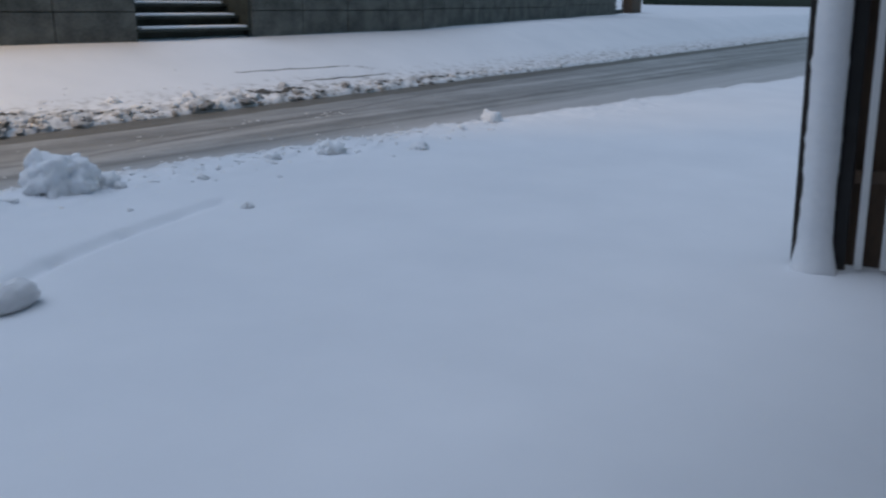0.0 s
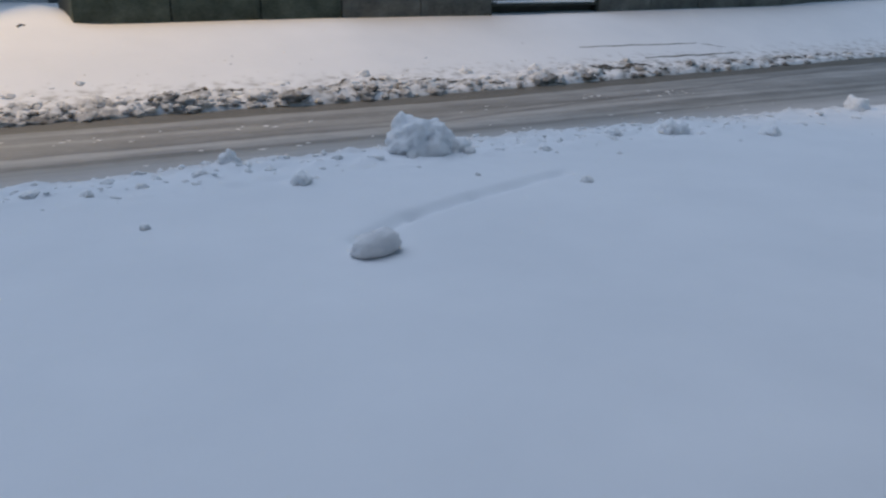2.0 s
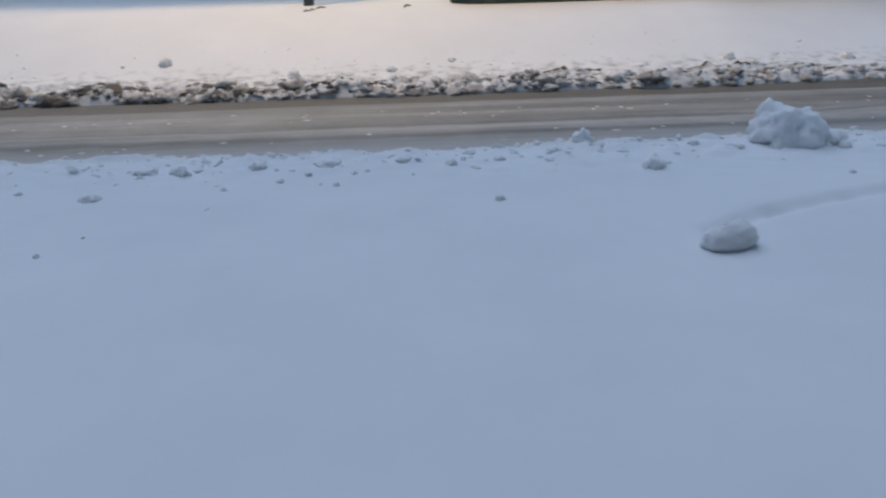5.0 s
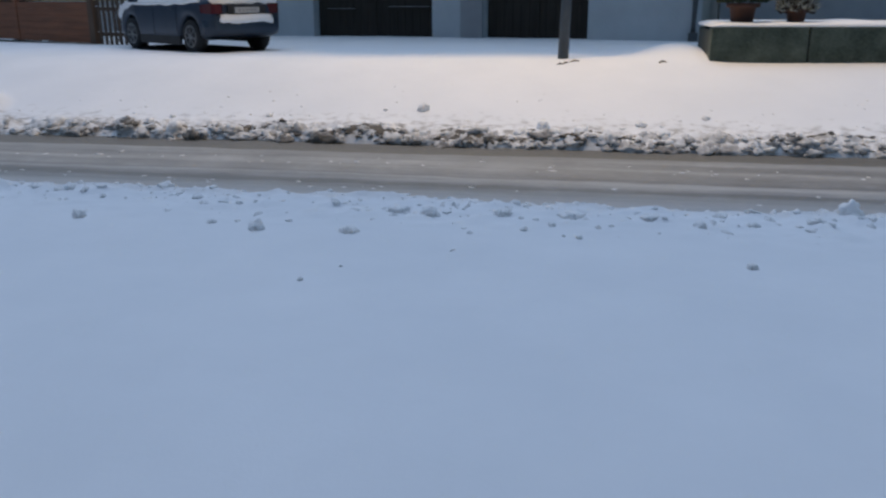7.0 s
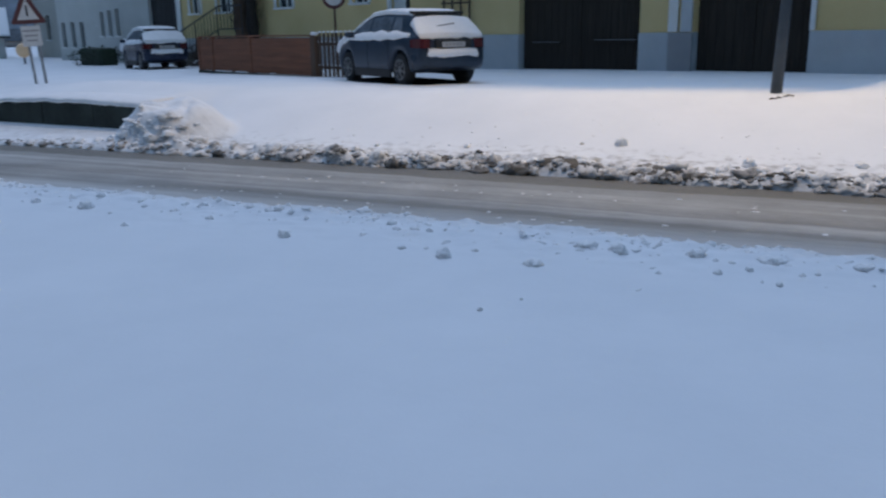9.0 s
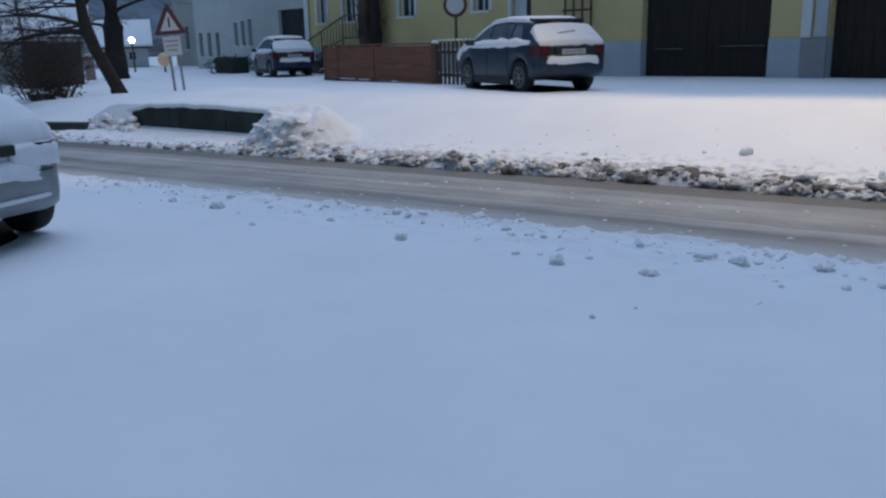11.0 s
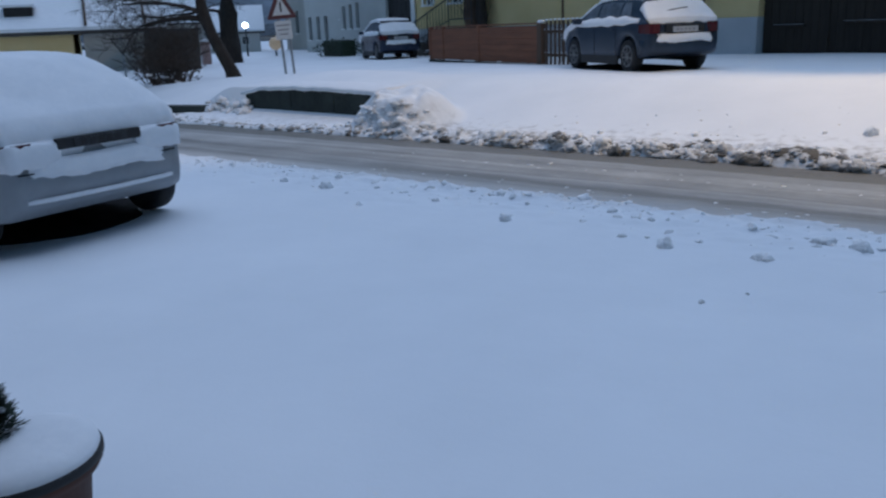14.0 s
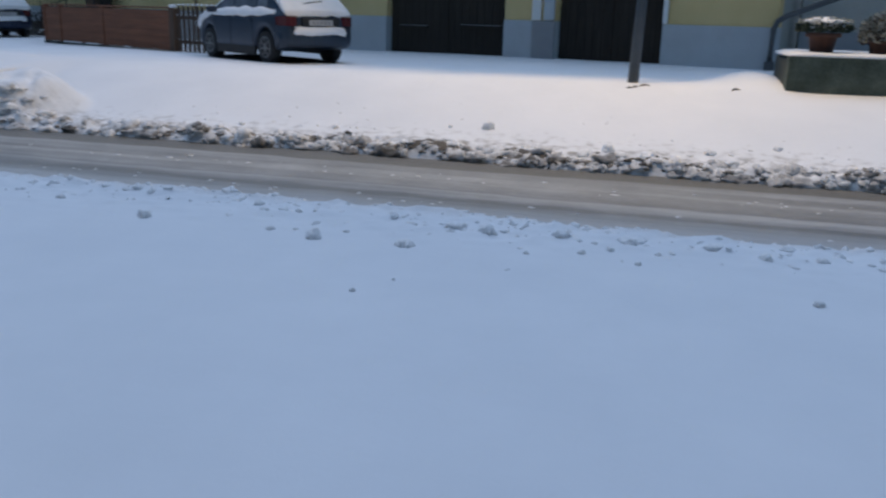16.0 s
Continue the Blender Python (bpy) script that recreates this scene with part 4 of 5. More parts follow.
part("snow_cap", bm_lump(0.19, 2, 2, 0.15, 0.4), SNOWCAP, bollard).location = (0, 0, 0.97)


# ---- far buildings ----
def far_house(name, origin, ang, width, depth, eave, wall, label, windows=(), ridge=2.2, base=0.0, along=True):
    """A house whose front runs along local x; roof with snow."""
    t = thing(name, pose(*origin, 0, 0, ang), label, "house", kind="structure")
    hs = [(a, b, c, d) for a, b, c, d in windows]
    part("wall", wall_cells(bmesh.new(), 0, width, base, eave, 0.3, hs), wall, t)
    part("side_wall", bm_box((0.3, depth - 0.32, eave - base), (0.15, depth / 2 + 0.155, (eave + base) / 2)), wall, t)
    part("side_wall", bm_box((0.3, depth - 0.32, eave - base), (width - 0.15, depth / 2 + 0.155, (eave + base) / 2)), wall, t)
    for a, b, c, d in hs:
        w = part("window", bm_box((b - a, 0.04, d - c), ((a + b) / 2, 0.2, (c + d) / 2)), PANE, t)
        part("window_frame", bm_box((0.05, 0.05, d - c), ((a + b) / 2, 0.16, (c + d) / 2)), WHITETRIM, w)
        part("sill", bm_box((b - a + 0.1, 0.1, 0.06), ((a + b) / 2, -0.03, c - 0.03)), WHITETRIM, w)
    o = 0.35
    part("roof", bm_loft([[(-o, -o, eave), (-o, depth / 2, eave + ridge), (-o, depth + o, eave), (-o, depth + o, eave - 0.12), (-o, depth / 2, eave + ridge - 0.14), (-o, -o, eave - 0.12)],
                          [(width + o, -o, eave), (width + o, depth / 2, eave + ridge), (width + o, depth + o, eave), (width + o, depth + o, eave - 0.12), (width + o, depth / 2, eave + ridge - 0.14), (width + o, -o, eave - 0.12)]]), ROOFTILE, t)
    part("roof_snow", bm_loft([[(x, -o - 0.02, eave + 0.01), (x, -o, eave + 0.13), (x, depth / 2, eave + ridge + 0.16), (x, depth + o, eave + 0.13), (x, depth + o + 0.02, eave + 0.01), (x, depth / 2, eave + ridge + 0.01)] for x in (-o, width / 2, width + o)]), SNOWCAP, t, "thick snow on the roof")
    for x in (0.02, width - 0.02):
        part("gable", bm_loft([[(x - 0.1, 0, eave - 0.12), (x - 0.1, depth, eave - 0.12), (x - 0.1, depth / 2, eave + ridge - 0.14)], [(x + 0.1, 0, eave - 0.12), (x + 0.1, depth, eave - 0.12), (x + 0.1, depth / 2, eave + ridge - 0.14)]]), wall, t)
    return t


# barn beyond the parked silver car: front along the ray-side edge
barn = far_house("barn", (-33.5, 9.2, 0), 61, 6.9, 8.0, 1.95, YELLOW, "low yellow barn under a snowy roof", ridge=2.0)
sk = part("skylight", bm_box((0.95, 0.6, 0.85), (5.2, 0.9, 2.48), bevel=0.02), BLACK, barn, "dark roof window")
part("hood", bm_box((1.15, 0.75, 0.1), (5.2, 0.9, 2.90), bevel=0.03), SNOWCAP, sk)
annex = far_house("grey_annex", (-30.1, 15.6, 0), 61, 2.6, 7.0, 1.95, GREYWALL, "pale grey annex beside the yellow barn", ridge=2.0)
for x in (0.15, 2.2):
    part("snow_guard_pole", bm_tube([(x, -0.36, 2.16), (x, 3.2, 4.16)], [0.05, 0.05], 8), POSTWOOD, annex)
SHEDWOOD = plain("grey_shed_wood", (0.045, 0.043, 0.042), (0.10, 0.095, 0.09), 2.0, 0.8, bumpy=0.4, dist=0.006, fine=8, stretch=(6, 6, 0.5))
shed = thing("dark_shed", pose(-26.0, 15.6, 0.3, 0, 0, 57), "dark low timber shed behind the shrubs", "shed", kind="structure")
for k in range(7):
    part("board", bm_box((0.24, 0.05, 1.5), (0.12 + 0.25 * k, 0, 0.75), bevel=0.008), SHEDWOOD, shed)
part("body", bm_box((1.75, 2.4, 1.48), (0.88, 1.25, 0.74)), SHEDWOOD, shed)
part("roof", bm_box((1.95, 2.7, 0.06), (0.88, 1.2, 1.53), bevel=0.02), DARKSTEEL, shed, "dark flat roof")

# pale buildings along the far street
bA = far_house("pale_barn", (-30.6, 29.0, 0), -17, 7.6, 8.0, 7.0, PALEWALL, "tall pale building with narrow windows and dark gate",
               [(0.3, 0.65, 1.65, 2.7), (1.0, 1.35, 1.65, 2.75), (1.7, 2.05, 1.65, 2.8), (4.6, 7.3, -1, 3.1)])
bm = bm_box((2.7, 0.06, 3.0), (5.95, 0.2, 1.6))
gate = part("gate", bm, BLACK, bA, "dark green-black wooden gate")
for k in range(7):
    part("plank", bm_box((0.36, 0.04, 2.95), (4.8 + 0.385 * k, 0.15, 1.6), bevel=0.008), BLACK, gate)
bB = far_house("white_house", (-39.3, 34.4, 0), -12, 8.0, 8.0, 8.0, PALEWALL, "tall white far house with small windows",
               [(0.35, 0.75, 1.1, 2.4), (1.3, 1.7, 1.1, 2.4), (2.2, 2.6, 1.1, 2.4), (4.0, 4.5, 2.2, 3.6)])
bC = far_house("grey_house", (-47.6, 39.8, 0), -12, 7.8, 8.0, 9.0, GREYWALL, "tall grey far house along the street", [(1.5, 2.0, 1.5, 3.0), (3.5, 4.0, 1.5, 3.0)])
bD = far_house("small_white_house", (-50.0, 35.0, 0), 52, 3.4, 6.0, 1.75, PALEWALL, "small far white house with snowy roof", [(0.6, 1.0, 0.9, 1.4), (2.2, 2.6, 0.9, 1.4)], ridge=1.7)
bE = far_house("far_white_house", (-60.0, 33.0, 0), 55, 7.0, 7.0, 2.6, GREYWALL, "far house with snowy roof beyond the trees", [(1.0, 1.5, 1.2, 1.9)], ridge=2.6)
hedge = thing("clipped_hedge", pose(-27.7, 26.1, 0.42, 0, 0, -20), "dark clipped hedge before pale buildings", "hedge")
part("core", bm_box((2.2, 0.7, 0.75), (0, 0, 0.38), bevel=0.15), NEEDLE, hedge)
sprigs("foliage", hedge, 500, 1.15, 0.8, 0.05, 0.12, NEEDLE, 15)

# lamps and lights down the street
fl = thing("far_street_lamp", pose(-38.2, 29.1, 0.4), "small lit street lamp far down the street", "street lamp")
part("pole", bm_tube([(0, 0, 0), (0, 0, 1.5)], [0.05, 0.04], 8), DARKSTEEL, fl)
part("lamp_head", bm_ball(0.15), LAMPWHITE, fl, "bright white lamp head").location = (0, 0, 1.65)
gl = thing("garden_globe", pose(-34.9, 28.4, 0.4), "dim warm globe on a short post", "lamp")
part("post", bm_tube([(0, 0, 0), (0, 0, 0.4)], [0.05, 0.05], 8), DARKSTEEL, gl)
part("globe", bm_ball(0.34), GLOBE, gl, "dim warm globe", smooth=True).location = (0, 0, 0.65)
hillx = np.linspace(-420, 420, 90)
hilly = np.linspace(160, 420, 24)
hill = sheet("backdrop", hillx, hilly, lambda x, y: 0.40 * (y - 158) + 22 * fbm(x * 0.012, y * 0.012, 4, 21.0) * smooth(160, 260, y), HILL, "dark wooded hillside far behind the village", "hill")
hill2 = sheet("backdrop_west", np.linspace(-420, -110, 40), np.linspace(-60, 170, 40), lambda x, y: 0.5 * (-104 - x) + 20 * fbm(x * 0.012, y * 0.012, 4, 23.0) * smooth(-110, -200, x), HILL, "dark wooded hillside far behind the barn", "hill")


# ---- parked cars ----
def car(name, m, paint, label, length=4.1, width=1.70, tall=1.44, snow=1.0, rake=0.40, taper=0.80, buried=False, group="parked cars"):
    """A hatchback. Local x runs forward from the middle, z up from the ground."""
    t = thing(name, m, label, "car", group)
    h, w, z0 = length / 2, width / 2, (tall - 1.44) * 0.5
    wheels = (-h + 0.70 - 0.17 * buried, h - 0.76)
    tops = [(-h, 0.66), (-h + 0.02, 0.80), (-h + 0.06, 0.90), (-h + 0.12, 0.955), (-h + 0.14 + rake, tall - 0.08), (-h + 0.28 + rake, tall - 0.035), (-0.35, tall), (0.15, tall - 0.03),
            (0.42, tall - 0.11), (1.02, 0.97), (1.14, 0.91), (h - 0.35, 0.79), (h - 0.06, 0.66), (h, 0.50)]
    plan = [(-h, 0.85), (-h + 0.05, 0.91), (-h + 0.2, 0.96), (-h + 0.8, 1.0), (h - 1.0, 1.0), (h - 0.3, 0.93), (h - 0.05, 0.80), (h, 0.70)]
    low = [(-h, 0.38), (-h + 0.12, 0.30), (-h + 0.4, 0.24), (h - 0.4, 0.22), (h, 0.32)]
    belts = [(-h, 0.93), (1.0, 0.90), (h - 0.4, 0.76), (h, 0.5)]

    def at(table, x):
        return float(np.interp(x, [p for p, _ in table], [q for _, q in table]))

    def section(x):
        """Half a cross-section from the sill up to the middle of the roof."""
        top, k, a = at(tops, x) + z0 * (at(tops, x) > 0.9), at(plan, x), at(low, x)
        belt = min(at(belts, x) + z0, top - 0.015)
        for xc in wheels:
            if abs(x - xc) < 0.345:
                a = max(a, 0.30 + math.sqrt(0.345 ** 2 - (x - xc) ** 2))
        a = min(a, belt - 0.12)
        f = max(0.0, min(1.0, (top - belt) / (tall - 0.93)))
        y = w * k
        rear = 1 - (1 - taper / 0.80) * max(0, min(1, (0.2 - x) / (h - 0.2)))
        yt = y * (0.94 - 0.20 * f) * (1 - (1 - rear) * f)
        mid = a + 0.5 * (belt - a)
        return [(y * 0.86, a), (y * 0.975, a + 0.02), (y, a + 0.25 * (belt - a)), (y, mid), (y * 0.99, belt - 0.07), (y * 0.955, belt), (y * 0.94, belt + 0.004),
                ((y * 0.94 + yt) / 2 + 0.012 * f, (belt + top - 0.06 * f) / 2), (yt, top - 0.06 * f), (yt * 0.92, top - 0.018 * f), (yt * 0.75, top), (yt * 0.35, top + 0.012)]

    xs_ = sorted({round(v, 3) for v in [*np.arange(-h, h, 0.045), h, *[p for p, _ in tops], *[p for p, _ in low]]})
    rings = []
    for x in [xs_[0] - 0.012] + xs_ + [xs_[-1] + 0.012]:
        s = section(min(max(x, -h), h))
        if x < -h or x > h:
            s = [(p * 0.965, q + (0.02 if i < 3 else -0.02 if i > 8 else 0)) for i, (p, q) in enumerate(s)]
        rings.append([(x, p, q) for p, q in s] + [(x, -p, q) for p, q in s[::-1]])
    body = part("body", bm_loft(rings), paint, t, smooth=True)

    def side(x, f, sgn, off):
        s = section(x)
        (ya, za), (yb, zb), (yc, zc) = s[6], s[7], s[8]
        y, z = (ya + (yb - ya) * f * 2, za + (zb - za) * f * 2) if f < 0.5 else (yb + (yc - yb) * (f * 2 - 1), zb + (zc - zb) * (f * 2 - 1))
        return (x, sgn * (y + off), z)

    def pane(xa, xb, sgn, slant_a, slant_b):
        """A side window that follows the bulge of the cabin."""
        outer = []
        for j in range(5):
            f = 0.12 + 0.78 * j / 4
            outer.append([(xa + slant_a * j / 4) + (xb + slant_b * j / 4 - xa - slant_a * j / 4) * i / 6 for i in range(7)] + [f])
        grid = [[side(x, r[-1], sgn, 0.008) for x in r[:-1]] for r in outer]
        back = [[side(x, r[-1], sgn, -0.02) for x in r[:-1]] for r in outer]
        bm = bmesh.new()
        for g in (grid, back):
            bm_loft(g, closed=False, caps=False, bm=bm)
        return bm

    for sgn in (1, -1):
        for xa, xb, sa, sb in ((-h + 0.62, -0.80, 0.22, 0.0), (-0.72, 0.08, 0.0, -0.02), (0.15, 0.90, 0.0, -0.45)):
            part("side_window", pane(xa, xb, sgn, sa, sb), FROSTGLASS if snow else GLASS, body, "dark side window dusted with frost", smooth=True)
        # sill carried low in black, so it also fills in shade below the doors
        part("sill", bm_box((wheels[1] - wheels[0] - 0.72, 0.05, 0.17), ((wheels[0] + wheels[1]) / 2, sgn * w * 0.955, 0.225), bevel=0.02), BLACK, t)
        for x in (-0.76, 0.12):
            s = section(x)
            part("door_gap", bm_tube([(x, sgn * (p + 0.001), q) for p, q in s[1:6]], [0.006] * 5, 5), BLACK, body)
        part("door_handle", bm_box((0.16, 0.03, 0.03), (-0.60, sgn * (w * 0.995 + 0.008), 0.80 + z0), bevel=0.01), paint, body)
        part("mirror", bm_box((0.12, 0.18, 0.12), (0.78, sgn * (w + 0.06), 0.97 + z0), bevel=0.04), paint, body)
        part("headlight", bm_box((0.2, 0.30, 0.12), (h - 0.12, sgn * w * 0.62, 0.62), bevel=0.04), PANE, body)
        # tail light wrapped round the corner
        rr_ = []
        for j in range(7):
            u = j / 6
            x = -h - 0.022 + 0.30 * max(0, u - 0.42) / 0.58
            y = w * (0.66 + 0.20 * min(1, u / 0.42)) if u < 0.42 else w * at(plan, max(-h, x)) + 0.012
            z = 0.80 + z0
            tall_ = 0.085 - 0.045 * max(0, u - 0.6)
            rr_.append([(x, sgn * y, z - tall_), (x, sgn * y, z + tall_), (x + 0.05, sgn * (y - 0.05), z + tall_), (x + 0.05, sgn * (y - 0.05), z - tall_)])
        part("tail_light", bm_loft(rr_), TAILRED, body, "red tail light")
        for x in wheels:
            tyre = bm_turned([(0.18, -0.10), (0.27, -0.10), (0.296, -0.075), (0.30, 0), (0.296, 0.075), (0.27, 0.10), (0.18, 0.10)], 28)
            bmesh.ops.rotate(tyre, matrix=Matrix.Rotation(radians(90), 3, "X"), verts=tyre.verts)
            wheel = part("wheel", tyre, RUBBER, t, smooth=True)
            wheel.location = (x, sgn * (w - 0.125 + 0.05 * buried), 0.30 + 0.043 * buried)
            rim = bm_turned([(0.19, -0.008), (0.20, 0.0), (0.18, 0.008), (0.15, -0.012), (0.07, -0.006), (0.05, 0.008)], 20)
            bmesh.ops.rotate(rim, matrix=Matrix.Rotation(radians(-90 * sgn), 3, "X"), verts=rim.verts)
            rim = part("rim", rim, ALLOY, wheel, "grey wheel rim")
            rim.location = (0, sgn * 0.10, 0)
            for j in range(7):
                part("spoke", bm_box((0.028, 0.012, 0.12), (0.12 * math.sin(j * 0.898), sgn * 0.004, 0.12 * math.cos(j * 0.898)), Matrix.Rotation(j * 0.898, 3, "Y"), 0.004), ALLOY, rim)
    part("underbody", bm_box((length * 0.74, width * 0.60, 0.34), (0.05, 0, 0.40), bevel=0.03), BLACK, t)
    for x in wheels:
        part("axle", bm_tube([(x, -w + 0.2, 0.30), (x, w - 0.2, 0.30)], [0.05, 0.05], 8), BLACK, t)
    # rear: window, spoiler, bumper, plate
    s0, s1 = section(-h + 0.15), section(-h + 0.11 + rake)
    part("rear_window", bm_loft([[(-h + 0.14 + o, y * s0[8][0] * 0.86, s0[10][1] + 0.01) for y in (-1, 1)] + [(-h + 0.09 + rake + o, y * s1[8][0] * 0.86, s1[10][1]) for y in (1, -1)] for o in (-0.012, 0.03)]), GLASS, body)
    sp = section(-h + 0.24 + rake)
    part("spoiler", bm_loft([[(-h + 0.06 + rake + bend * 0.8 * abs(y) ** 3, y * sp[8][0] * 1.0, tall - 0.075 + z0), (-h + 0.05 + rake + bend * abs(y) ** 3, y * sp[8][0] * 1.0, tall - 0.03 + z0), (-h + 0.32 + rake, y * sp[8][0] * 0.97, tall - 0.012 + z0), (-h + 0.32 + rake, y * sp[8][0] * 0.97, tall - 0.07 + z0)]
                             for y, bend in [(j / 8 - 1, 0.10) for j in range(17)]]), BLACK if not buried else paint, body, smooth=False)
    rings = []
    for j in range(25):
        v = j / 12 - 1
        bend = 0.07 * v * v + 0.13 * abs(v) ** 8
        y = v * w * 0.965
        z = 0.08 * buried
        rings.append([(-h + 0.14 + bend, y, 0.33 + z), (-h - 0.02 + bend, y, 0.325 + z), (-h - 0.055 + bend, y, 0.37 + z), (-h - 0.075 + bend, y, 0.45 + z), (-h - 0.07 + bend, y, 0.55 + z), (-h - 0.045 + bend, y, 0.585 + z), (-h + 0.10 + bend, y, 0.60 + z)])
    bumper = part("bumper", bm_loft(rings), paint, t, smooth=True)
    recess = part("plate_recess", bm_box((0.05, width * (0.50 - 0.07 * buried), 0.15 - 0.06 * buried), (-h - 0.005, 0, 0.79 + z0 + 0.06 * buried), bevel=0.015), BLACK, body)
    # buried car: dark plate and bars paint the shade under overhanging snow
    plate = part("number_plate", bm_box((0.012, 0.50, 0.10 - 0.03 * buried), (-h - 0.032, 0, 0.775 + z0 + 0.07 * buried), bevel=0.004), DARKSTEEL if buried else PLATEGREY, recess)
    for j in range(5):
        part("plate_bar", bm_box((0.004, 0.05, 0.045), (-h - 0.039, -0.16 + 0.08 * j, 0.775 + z0 + 0.07 * buried)), BLACK if buried else BARGREY, plate)
    part("tailgate_gap", bm_tube([(-h - 0.016, y * w * 0.80, 0.645 + 0.02 * abs(y)) for y in (-1, -0.5, 0, 0.5, 1)], [0.006] * 5, 5), BLACK, body)
    if not snow:
        return t

    def surface(x, v):
        """A point on the upper shell, v across from one belt line to the other."""
        s = [Vector((x, p, q)) for p, q in section(x)[5:]]
        pts = [*[Vector((p.x, -p.y, p.z)) for p in s], *s[::-1]]
        u = (v + 1) / 2 * (len(pts) - 1)
        i = min(int(u), len(pts) - 2)
        return pts[i].lerp(pts[i + 1], u - i)

    def blanket(nm, x0, x1, span, thick, lab, seed, ragged=0.5, nx=26, rim=5):
        """Snow lying on the shell, thinning to nothing in a ragged border."""
        nv = 31
        outer, inner = [], []
        for i in range(nx + 1):
            a, b = [], []
            for j in range(nv):
                v = (j / (nv - 1) * 2 - 1)
                x = x0 + (x1 - x0) * i / nx
                p = surface(x, v * span)
                d = 0.02
                n = (surface(min(x + d, h), v * span) - surface(max(x - d, -h), v * span)).cross(surface(x, min(1, v * span + d)) - surface(x, max(-1, v * span - d)))
                n = n.normalized() if n.length > 1e-9 else Vector((0, 0, 1))
                if n.z < 0:
                    n = -n
                e = min(i / nx, 1 - i / nx) * rim
                e = min(1, e, (1 - abs(v)) * (2.2 if buried else 5))
                rag = ragged * (noise.noise((p.x * 5 + seed, p.y * 5, p.z * 5)) + 0.6 * noise.noise((p.x * 14, p.y * 14 + seed, p.z * 14)))
                e = max(-0.35, min(1, e * 1.5 - 0.1 + rag * (1 - e)))
                k = thick * e * (1 + 0.25 * noise.noise((p.x * 2.5, p.y * 2.5, seed)) + 0.10 * noise.noise((p.x * 9, p.y * 9, seed)))
                a.append(tuple(p + n * k))
                b.append(tuple(p - n * 0.03))
            outer.append(a)
            inner.append(b)
        bm = bm_loft([a + b[::-1] for a, b in zip(outer, inner)])
        return part(nm, bm, SNOWCAP, t, lab, smooth=True)

    blanket("bonnet_snow", 0.98, h - 0.02, 0.97, 0.10 * snow, "snow on the bonnet", 3)
    blanket("windscreen_snow", 0.36, 1.10, 0.55, 0.04 * snow, "snow on the windscreen", 7)
    if buried:
        blanket("roof_snow", -h + 0.003, 0.5, 0.78, 0.10, "deep snow over the roof and rear window", 5, 0.2, 44, 16)
    else:
        blanket("roof_snow", -h + 0.16 + rake, 0.5, 0.52, 0.05 * snow, "snow on the roof", 5, 0.35)
        blanket("rear_window_snow", -h + 0.035, -h + 0.12 + rake, 0.66, 0.055 * snow, "thick snow over the rear window", 9, 0.35)
        wiper = [surface(-h + 0.12 + rake * 0.40 - 0.012 * k, -0.06 + 0.05 * k) + Vector((-0.036, 0, 0.044 - 0.004 * k)) for k in range(4)]
        part("rear_wiper", bm_tube(wiper, [0.014, 0.012, 0.010, 0.006], 6), BLACK, body)
    # snow along the belt line
    for sgn in (1, -1):
        rings = []
        for k in range(25):
            x = -h + 0.35 + (1.35 + h - 0.35) * k / 24
            a = 0.025 * noise.noise((x * 3.5, sgn, 3)) + 0.012 * noise.noise((x * 11, sgn, 6))
            e = max(0.08, math.sin(math.pi * k / 24)) ** 0.5
            p, q = section(x)[5]
            c = side(x, 0.16, sgn, 0.0)
            rings.append([(x, sgn * (p - 0.05), q - 0.04), (x, sgn * (p + 0.030 * e), q - (0.055 + a * 1.5) * e), (x, sgn * (p + 0.022 * e), q + 0.01 + a), (x, c[1] + sgn * 0.012 * e, c[2] + (0.05 + 2 * a) * e), (x, c[1] - sgn * 0.04, c[2])])
        part("snow_strip", bm_loft(rings), SNOWCAP, t, "snow along the window line", smooth=True)
    # snow caked on the bumper and the tailgate above it
    rings = []
    up, out = 0.05 * buried, 0.014 * buried
    for k in range(45):
        v = k / 22 - 1
        y = v * w * 0.90
        bend = 0.07 * v * v + 0.13 * abs(v) ** 8
        a = 0.05 * noise.noise((y * 2.6, 5, 1)) + 0.018 * noise.noise((y * 11, 5, 1))
        e = max(0.05, 1 - abs(v) ** 6)
        rings.append([(-h + 0.05 + bend, y, 0.57 + up), (-h - 0.082 + bend, y, 0.535 + up * 1.4 + a * 0.9), (-h - 0.10 * e + out + bend, y, 0.60 + up + a * 0.4), (-h - 0.075 * e + out + bend, y, 0.625 + up + 0.035 * e), (-h - 0.022 + bend * 0.5, y, 0.685 + up * 1.6 + a * 0.4), (-h + 0.05 + bend, y, 0.66 + up * 1.5)])
    part("bumper_snow", bm_loft(rings), SNOWCAP, t, "thick snow on the rear bumper", smooth=True)
    if buried:
        rings = []
        for k in range(37):
            v = k / 18 - 1
            y = v * w * 0.90
            bend = 0.07 * v * v + 0.13 * abs(v) ** 8
            a = 0.006 * noise.noise((y * 6, 2, 2))
            rings.append([(-h - 0.06 + bend, y, 0.425), (-h - 0.092 + bend, y, 0.432 + a), (-h - 0.092 + bend, y, 0.456 + a), (-h - 0.07 + bend, y, 0.468 + a)])
        part("step_snow", bm_loft(rings), SNOWCAP, t, "snow on the bumper step", smooth=True)
